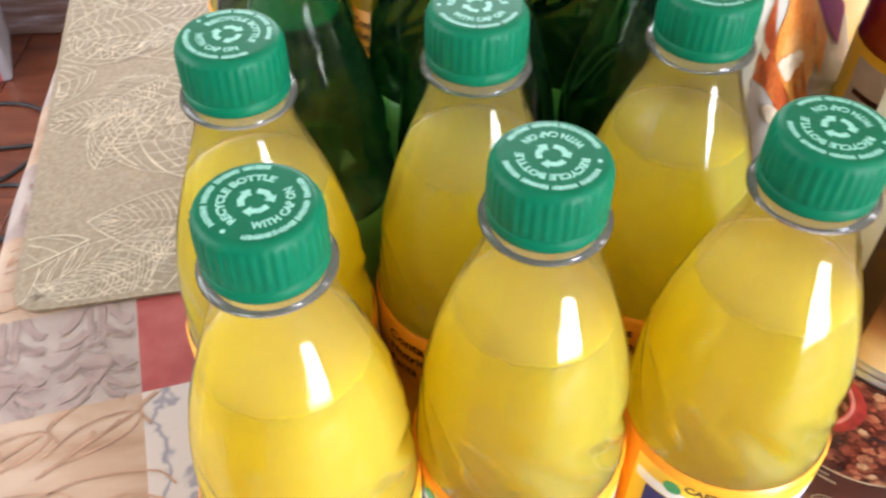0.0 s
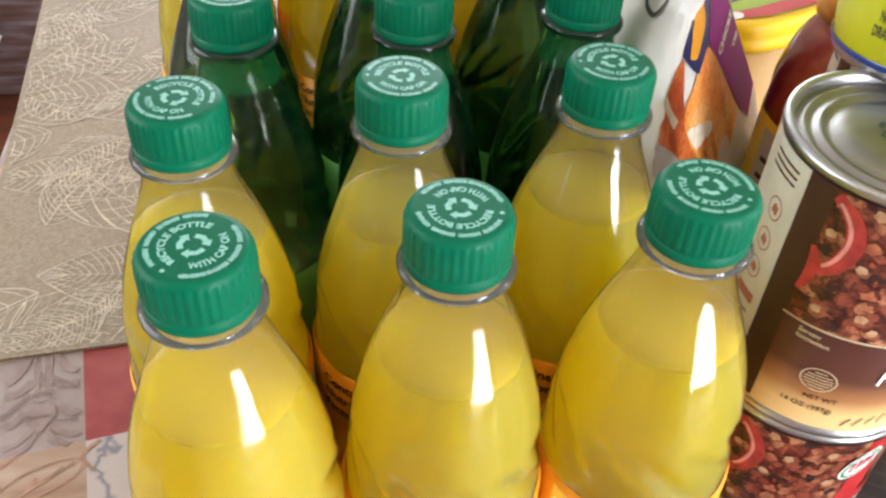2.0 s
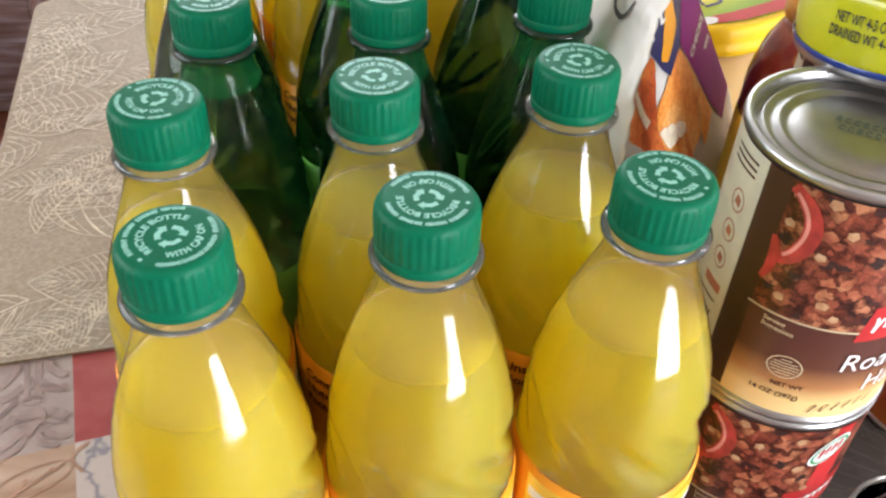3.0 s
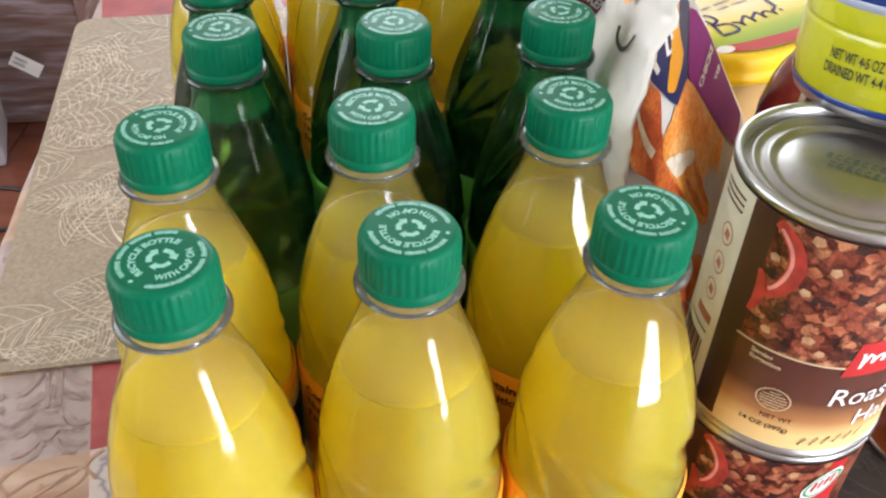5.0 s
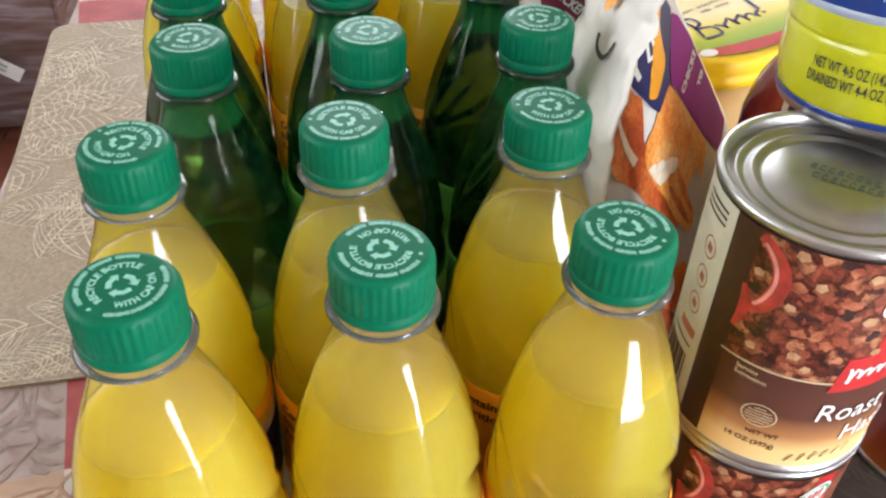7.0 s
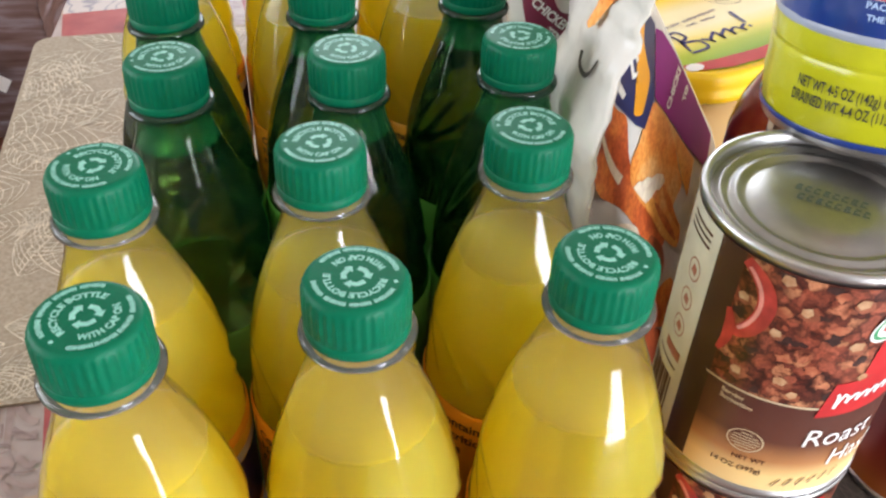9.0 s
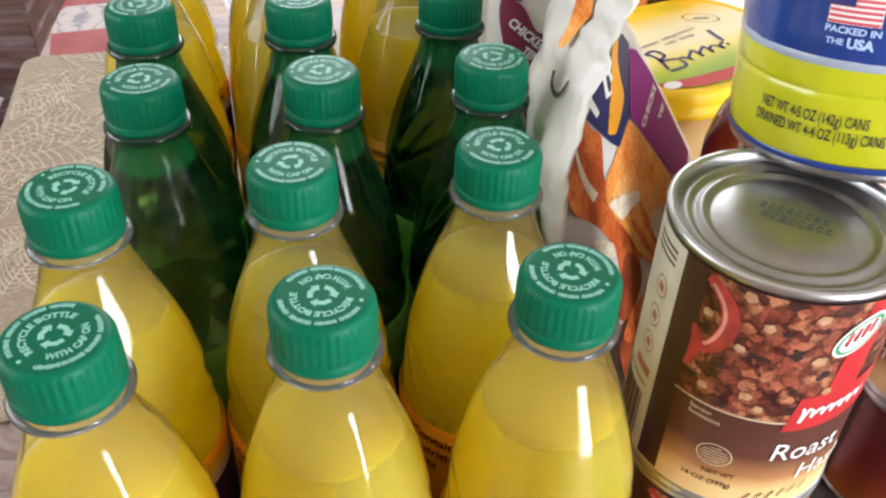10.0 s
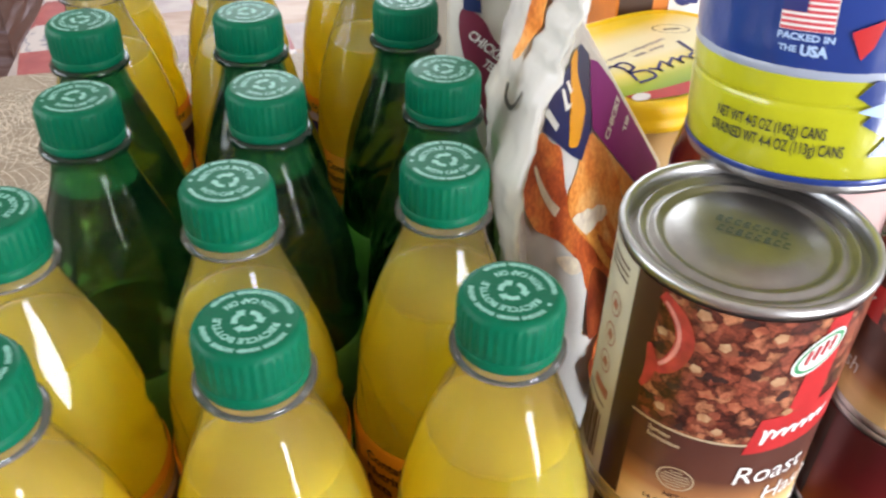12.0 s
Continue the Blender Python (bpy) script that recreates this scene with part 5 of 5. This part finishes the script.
    lay([(0.1158, 0.1980), (0.1131, 0.1968), (0.1123, 0.1929), (0.1154, 0.1846), (0.1170, 0.1770), (0.1149, 0.1717), (0.1114, 0.1658), (0.1141, 0.1629), (0.1170, 0.1625), (0.1201, 0.1694), (0.1208, 0.1746), (0.1184, 0.1816), (0.1161, 0.1897), (0.1161, 0.1940)], "bag_gold", 0.0024, "gold_stroke", smooth_line=True, cuts=2)
    for stroke in ([(0.0966, 0.1871), (0.0998, 0.1863), (0.1056, 0.1766), (0.1037, 0.1756)], [(0.1068, 0.1887), (0.1085, 0.1880), (0.1105, 0.1812), (0.1128, 0.1807), (0.1120, 0.1793), (0.1092, 0.1795)], [(0.1095, 0.1897), (0.1107, 0.1900), (0.1130, 0.1848), (0.1118, 0.1840)]):
        lay(stroke, "white", 0.0026, "name_stroke", cuts=1)

    def lettering(body, size, x0, z0):
        b = shift(words(body, size, "LEFT", 0.00034, 0.72), 0, 0, 47.7)
        bmesh.ops.bisect_plane(b, geom=b.verts[:] + b.edges[:] + b.faces[:], plane_co=((0.1398 - x0) / 0.8, 0.1694 - z0, 0), plane_no=(0.8, 0.63, 0), clear_outer=True)
        warp(b, lambda x, y, _: (x0 + x * 0.8 + 0.0007, art_y(x0 + x * 0.8, z0 + y) - 0.0015, z0 + y))
        return b

    part("band_print", joined([lettering("CHICKEN", 0.0063, 0.1362, 0.1512), lettering("TENDERS", 0.0054, 0.1492, 0.1455)]), "white", ob, smooth=False)
    # printed marks on the white side towards the bottles
    b = polygon([(0.028, 0.270), (0.016, 0.270), (0.016, 0.240), (0.014, 0.234), (0.021, 0.223), (0.024, 0.218), (0.028, 0.215), (0.031, 0.216), (0.028, 0.223), (0.029, 0.234)], 3)

    def side(s, z, lift=0.0006):
        rx, ry = ridge(z)
        t = min(1, s / 0.03)
        return (rx - 0.0016 - 0.0058 * t - lift, ry + 0.0008 + s, z)

    part("orange_edge", warp(b, lambda x, y, z: side(x, y, 0.0034)), "crumb", ob)
    part("grey_hook", warp(ribbon(smooth_profile([(0.026, 0.208), (0.0245, 0.2040), (0.019, 0.2028), (0.015, 0.2050), (0.0122, 0.2105)], 4), lambda t: 0.0026 - 0.0016 * t), lambda x, y, z: side(x, y, 0.0036)), "mat_dark", ob)
    return ob


tender_bag()


def back_bag():
    ob = thing("frozen_food_bag", pose(0, 0, 0), "white frozen chicken bag with a purple band, standing behind another", "bag")
    bm = bmesh.new()
    rows = []
    for i in range(31):
        z = 0.002 + 0.278 * i / 30
        fat = 0.022 * math.sin(math.pi * min(1, (z + 0.02) / 0.31)) ** 0.6
        ring = []
        for k in range(20):
            a = 2 * math.pi * k / 20
            x = 0.092 + 0.028 * math.cos(a)
            ring.append((x, 0.252 + fat * math.sin(a) + 0.0016 * noise.noise(Vector((x * 80, a, z * 60)))))
        rows.append([bm.verts.new((x, y, z)) for x, y in ring])
    for lo, hi in zip(rows, rows[1:]):
        for k in range(20):
            bm.faces.new((lo[k], lo[(k + 1) % 20], hi[(k + 1) % 20], hi[k]))
    bm.faces.new(rows[0][::-1])
    part("bag_body", bm, "bag_white", ob)

    def face(x, z, lift):
        c = max(-1, min(1, (x - 0.092) / 0.028))
        fat = 0.022 * math.sin(math.pi * min(1, (z + 0.02) / 0.31)) ** 0.6
        return (x, 0.252 - fat * math.sqrt(1 - c * c) - lift, z)

    part("purple_band", warp(polygon(curved([(0.0700, 0.1967), (0.0795, 0.1939), (0.0872, 0.1825), (0.0985, 0.1800), (0.0970, 0.1560), (0.0896, 0.1300), (0.0817, 0.1441), (0.070, 0.1795)]), 3), lambda x, y, z: face(x, y, 0.0022)), "bag_maroon", ob)
    part("dark_patch", warp(polygon([(0.0700, 0.230), (0.0757, 0.230), (0.0788, 0.1967), (0.0705, 0.1967)], 3), lambda x, y, z: face(x, y, 0.0024)), "bag_navy", ob)
    part("gold_stroke", warp(sheet(0.0725, 0.0775, 0.203, 0.2055, 3, 1), lambda x, y, z: face(x, y, 0.0028)), "bag_gold", ob)

    def lettering(body, size, x0, z0):
        return warp(shift(words(body, size, "LEFT", 0.0002, 0.75), 0, 0, -34), lambda x, y, _: face(x0 + x, z0 + y, 0.0028))

    part("band_print", joined([lettering("CHICKEN", 0.0068, 0.0726, 0.1845), lettering("TENDERS", 0.0060, 0.0800, 0.1715)]), "white", ob, smooth=False)
    return ob


back_bag()


# ---- spread tub ----
def oval_ring(w, d, z, n=48, power=3.2):
    out = []
    for k in range(n):
        a = 2 * math.pi * k / n
        c, s = math.cos(a), math.sin(a)
        out.append((w / 2 * math.copysign(abs(c) ** (2 / power), c), d / 2 * math.copysign(abs(s) ** (2 / power), s), z))
    return out


def loft(levels, cap_top=True):
    bm = bmesh.new()
    rows = [[bm.verts.new(p) for p in ring] for ring in levels]
    for lo, hi in zip(rows, rows[1:]):
        n = len(lo)
        for k in range(n):
            bm.faces.new((lo[k], lo[(k + 1) % n], hi[(k + 1) % n], hi[k]))
    if cap_top:
        bm.faces.new(rows[-1])
    bm.faces.new(rows[0][::-1])
    return bm


def spread_tub(m):
    ob = thing("spread_tub", m, "yellow plastic spread tub with a printed oval lid", "tub")
    part("tub_body", loft([oval_ring(0.112, 0.082, 0.0), oval_ring(0.116, 0.086, 0.003), oval_ring(0.130, 0.098, 0.118)]), "tub_body", ob, "beige translucent tub wall")
    lid = part("lid", loft([oval_ring(0.137, 0.105, 0.1095), oval_ring(0.139, 0.107, 0.111), oval_ring(0.1385, 0.1065, 0.1155), oval_ring(0.1365, 0.1045, 0.1165), oval_ring(0.137, 0.105, 0.1195), oval_ring(0.1365, 0.1045, 0.1255), oval_ring(0.134, 0.102, 0.1282), oval_ring(0.130, 0.098, 0.1290), oval_ring(0.127, 0.095, 0.1283), oval_ring(0.124, 0.092, 0.1280)]), "tub_yellow", ob, "yellow plastic lid")
    Z = 0.1284
    face = [(x, y) for x, y, _ in oval_ring(0.123, 0.091, 0)]
    part("lid_print", warp(polygon(face, 2), lambda x, y, z: (x, y, Z)), "tub_cream", lid, "cream, green and red printed face", smooth=False)
    part("red_sash", warp(polygon([(-0.0535, -0.0345), (-0.045, -0.0395), (-0.03, -0.0436), (0.0, -0.0452), (0.03, -0.0436), (0.045, -0.0395), (0.0535, -0.0345), (0.056, -0.0260), (0.03, -0.0335), (0.0, -0.0350), (-0.03, -0.0335), (-0.056, -0.0300)], 0), lambda x, y, z: (x, y, Z + 0.0004)), "red", lid, smooth=False)
    bars = []
    for x0, y0, x1, y1 in ((-0.0385, 0.0052, -0.0360, 0.0056), (-0.034, 0.0059, -0.018, 0.0077), (-0.0145, 0.0081, 0.0155, 0.0115), (-0.0165, 0.0026, -0.0075, 0.0034), (-0.004, 0.0037, 0.0085, 0.0049)):
        n = max(5, int((x1 - x0) / 0.0006))
        wave = [(x0 + (x1 - x0) * i / n, y0 + (y1 - y0) * i / n + 0.0013 * math.sin(2.1 * i) * (1.5 if i % 7 == 3 else 0.9)) for i in range(n + 1)]
        bars.append(warp(ribbon(wave, 0.00062), lambda x, y, z: (x, y, Z + 0.0005)))
    part("small_print", joined(bars), "ink_violet", lid, smooth=False)
    letter = [(-0.041, 0.009), (-0.034, 0.012), (-0.030, 0.004), (-0.035, -0.010)]
    bowl = [(-0.034, 0.011), (-0.024, 0.012), (-0.023, 0.004), (-0.032, 0.000), (-0.020, -0.003), (-0.021, -0.012), (-0.036, -0.012)]
    tail = [(-0.017 + 0.0026 * i + 0.002 * math.sin(1.6 * i), -0.006 + 0.0035 * math.cos(1.6 * i) + (0.006 if i in (5, 9) else 0.0)) for i in range(17)]
    def set_in(x, y, z):
        """Turn and shrink the script to its place on the lid."""
        u, v = x + 0.036, y + 0.012
        return (-0.038 + 0.908 * u - 0.062 * v, -0.0225 + 0.062 * u + 0.908 * v, Z + 0.0005)

    big = joined([ribbon(smooth_profile(q, 4), 0.0021) for q in (letter, bowl, tail)])
    part("name_script", warp(joined([big, ribbon([(0.031, 0.014), (0.027, -0.002)], 0.0028), polygon(ellipse(0.0260, -0.0065, 0.0014, 0.0014), 0)]), set_in), "ink_navy", lid, "dark blue script", smooth=False)
    part("crest", joined([warp(arc(1, 0, 360, 0.05, 30), lambda x, y, z: (0.0306 + 0.0105 * x, 0.0196 + 0.0065 * y - 0.004 * x, Z + 0.0005)), warp(sheet(0.0256, 0.0356, 0.0185, 0.0200, 1, 1), lambda x, y, z: (x, y - 0.38 * (x - 0.0306), Z + 0.0005))]), "ink_brown", lid, smooth=False)
    part("price_spot", warp(polygon(ellipse(-0.0490, -0.0350, 0.0060, 0.0036), 0), lambda x, y, z: (x, y, Z + 0.0007)), "white", lid, smooth=False)
    marks = []
    for z, wd in ((0.086, 0.012), (0.076, 0.009), (0.066, 0.010)):
        q = (0.116 + 0.014 * z / 0.118) / 2
        marks.append(warp(sheet(-0.045, -0.045 + wd, z, z + 0.005, 3, 1), lambda x, y, w: (x, -(0.086 + 0.012 * y / 0.118) / 2 * (1 - abs(2 * x / (0.116 + 0.014 * y / 0.118)) ** 2.6) ** (1 / 2.6) - 0.0006, y)))
    part("side_print", joined(marks), "ink_navy", ob, smooth=False)
    return ob


spread_tub(pose(0.2070, 0.3520, 0.0, 0, 0, 30) @ Matrix.Diagonal((1.08, 1.14, 0.945, 1)))


# ---- sauce jar ----
def sauce_jar(m):
    ob = thing("sauce_jar", m, "glass jar of dark red sauce with a cream label", "jar")
    prof = smooth_profile([(0.010, 0.001), (0.030, 0.001), (0.0345, 0.006), (0.0350, 0.03), (0.0350, 0.120), (0.0345, 0.134), (0.0315, 0.148), (0.0270, 0.158), (0.0240, 0.164), (0.0235, 0.170)], 4)
    part("glass", lathe(prof, 56), "glass", ob)
    part("sauce", lathe([(0.0002, 0.003)] + [(r - 0.0012, z + 0.001) for r, z in prof if z < 0.162] + [(0.0002, 0.162)], 56), "sauce", ob, "dark red sauce")
    part("lid", lathe([(0.0236, 0.166), (0.0262, 0.167), (0.0262, 0.178), (0.0250, 0.180), (0.0002, 0.1805)], 56), "orange_lid", ob, "orange metal lid")
    paper = part("label", lathe([(0.0353, 0.03), (0.0354, 0.031), (0.0354, 0.112), (0.0353, 0.113)], 56), "label_yellow", ob, "yellow and cream paper label")
    part("label_panel", warp(sheet(-175, -120, 0.05, 0.108, 20, 3), round_can(0.0354, 0.0002)), "panel", paper)
    tagged(part("fine_print", joined([warp(sheet(-168, -140, z, z + 0.003, 8, 1), round_can(0.0354, 0.0004)) for z in (0.07, 0.08, 0.09)]), "ink_brown", paper, smooth=False), kind="stuff")
    return ob


sauce_jar(pose(0.2090, 0.2020, 0.0))


def clear_cup(m):
    ob = thing("plastic_cup", m, "small clear plastic cup standing empty on the dark placemat", "cup")
    part("cup_wall", lathe(smooth_profile([(0.0005, 0.002), (0.020, 0.002), (0.023, 0.004), (0.027, 0.030), (0.0305, 0.056)], 3), 56), "glass", ob)
    part("rim", lathe([(0.0305, 0.0560), (0.0316, 0.0566), (0.0320, 0.0578), (0.0316, 0.0590), (0.0305, 0.0594), (0.0298, 0.0582), (0.0305, 0.0560)], 56), "pet_rim", ob, "rolled clear rim")
    return ob


clear_cup(pose(0.1920, -0.0140, 0.0022))


# ---- boxes at the back of the table ----
def carton_box(name, m, w, d, h, body, label, marks):
    ob = thing(name, m, label, "box")
    bm = box(bmesh.new(), -w / 2, w / 2, -d / 2, d / 2, 0, h, 0.0015)
    part("box_body", bm, body, ob, smooth=False)
    for part_name, pts, mat in marks:
        part(part_name, warp(polygon(pts, 0), lambda x, y, z: (x, -d / 2 - 0.0006 - 0.0004 * (mat == "white"), y)), mat, ob, smooth=False)
    return ob


carton_box("food_box", pose(0.0690, 0.3250, 0, 0, 0, 6), 0.040, 0.06, 0.24, "white", "white food box with red printed edges behind the bags", [("red_edge", [(-0.0195, 0.01), (-0.0155, 0.01), (-0.0155, 0.235), (-0.0195, 0.235)], "red"), ("red_dot", ellipse(0.003, 0.186, 0.005, 0.008), "red")])
name_box = carton_box("food_box", pose(0.2450, 0.4520, 0, 0, 0, 12), 0.115, 0.045, 0.20, "carton_orange", "orange and white food box behind the spread tub", [("white_panel", [(-0.018, 0.10), (0.056, 0.10), (0.056, 0.195), (-0.018, 0.195)], "white"), ("brown_panel", [(-0.056, 0.05), (-0.030, 0.05), (-0.030, 0.195), (-0.056, 0.195)], "brown_strip")])
part("name_mark", warp(joined([arc(0.0075, 0, 360, 0.005, 24), sheet(0.0055, 0.0105, -0.009, 0.02, 1, 1), shift(arc(0.0075, 0, 320, 0.005, 24), 0.024, 0), sheet(0.0165, 0.0315, -0.0015, 0.0018, 1, 1)]), lambda x, y, z: (x - 0.006, -0.0242, y + 0.132)), "ink_navy", name_box, "dark blue printed shapes", smooth=False)


# ---- on the floor beside the table ----
def wrapped_case(m):
    ob = thing("wrapped_case", m, "brown carton in clear stretch wrap with a white sticker", "box")
    part("carton", box(bmesh.new(), -0.5, 0, 0, 0.4, 0, 0.62, 0.006), "carton", ob, smooth=False)
    bm = bmesh.new()
    rows = []
    for i in range(40):
        z = 0.004 + 0.6 * i / 39
        row = []
        for k in range(61):
            x = -0.5 + 0.512 * k / 60 if k < 46 else 0.012
            y = -0.008 if k < 46 else -0.008 + 0.38 * (k - 46) / 14
            if k < 46:
                x = -0.512 + 0.524 * k / 45
            n = 0.006 * noise.noise(Vector((x * 5, y * 5, z * 60))) + 0.004 * noise.noise(Vector((x * 22, y * 20, z * 30)))
            row.append(bm.verts.new((x + (n if k >= 46 else 0), y + (n if k < 46 else 0), z)))
        rows.append(row)
    for lo, hi in zip(rows, rows[1:]):
        for k in range(60):
            bm.faces.new((lo[k], lo[k + 1], hi[k + 1], hi[k]))
    part("stretch_wrap", bm, "wrap", ob, "wrinkled shiny stretch wrap")
    tag = part("sticker", warp(shift(sheet(-0.033, 0.033, -0.018, 0.018, 1, 1), -0.12, 0.155, -34), lambda x, y, z: (x, -0.0175, y)), "white", ob, "white paper sticker", smooth=False)
    tagged(part("fine_print", joined([warp(shift(shift(sheet(-0.027, 0.0, y, y + 0.005, 1, 1), 0, 0), -0.12, 0.155, -34), lambda x, y, z: (x, -0.0182, y)) for y in (-0.009, 0.003)]), "tin", tag, smooth=False), kind="stuff")
    return ob


wrapped_case(pose(-0.765, 1.60, FLOOR, 0, 0, 6))


def dotted_box(m):
    ob = thing("storage_box", m, "grey plastic box with dark round holes", "box")
    part("box_body", box(bmesh.new(), -0.4, 0, 0, 0.25, 0, 0.30, 0.008), "grey_plastic", ob, smooth=False)
    for i in range(3):
        for j in range(4):
            part("hole", warp(polygon(ellipse(-0.03 - i * 0.05, 0.06 + j * 0.06, 0.011, 0.017, 16), 0), lambda x, y, z: (x, -0.001, y)), "black", ob, smooth=False)
    part("red_label", warp(sheet(-0.1, -0.02, 0.006, 0.04, 1, 1), lambda x, y, z: (x, -0.0015, y)), "red", ob, smooth=False)
    return ob


dotted_box(pose(-0.905, 1.40, FLOOR, 0, 0, 20))


def cable(points, label):
    cu = bpy.data.curves.new("power_cable", "CURVE")
    cu.dimensions, cu.bevel_depth, cu.bevel_resolution = "3D", 0.004, 2
    sp = cu.splines.new("NURBS")
    sp.points.add(len(points) - 1)
    for p, (x, y) in zip(sp.points, points):
        p.co = (x, y, FLOOR + 0.004, 1)
    sp.use_endpoint_u, sp.order_u = True, 4
    cu.materials.append(M["black"])
    return tagged(new("power_cable", cu), label, "cable")


cable([(-1.3, 1.22), (-1.0, 1.30), (-0.86, 1.34), (-0.74, 1.25), (-0.80, 1.05), (-1.0, 0.98)], "black power cable lying on the wooden floor")
cable([(-1.3, 1.12), (-1.0, 1.14), (-0.84, 1.18), (-0.66, 1.2)], "black power cable lying on the wooden floor")
cable([(-1.2, 0.90), (-0.95, 1.0), (-0.78, 1.12), (-0.70, 0.98), (-0.82, 0.86), (-1.1, 0.84)], "black power cable lying on the wooden floor")
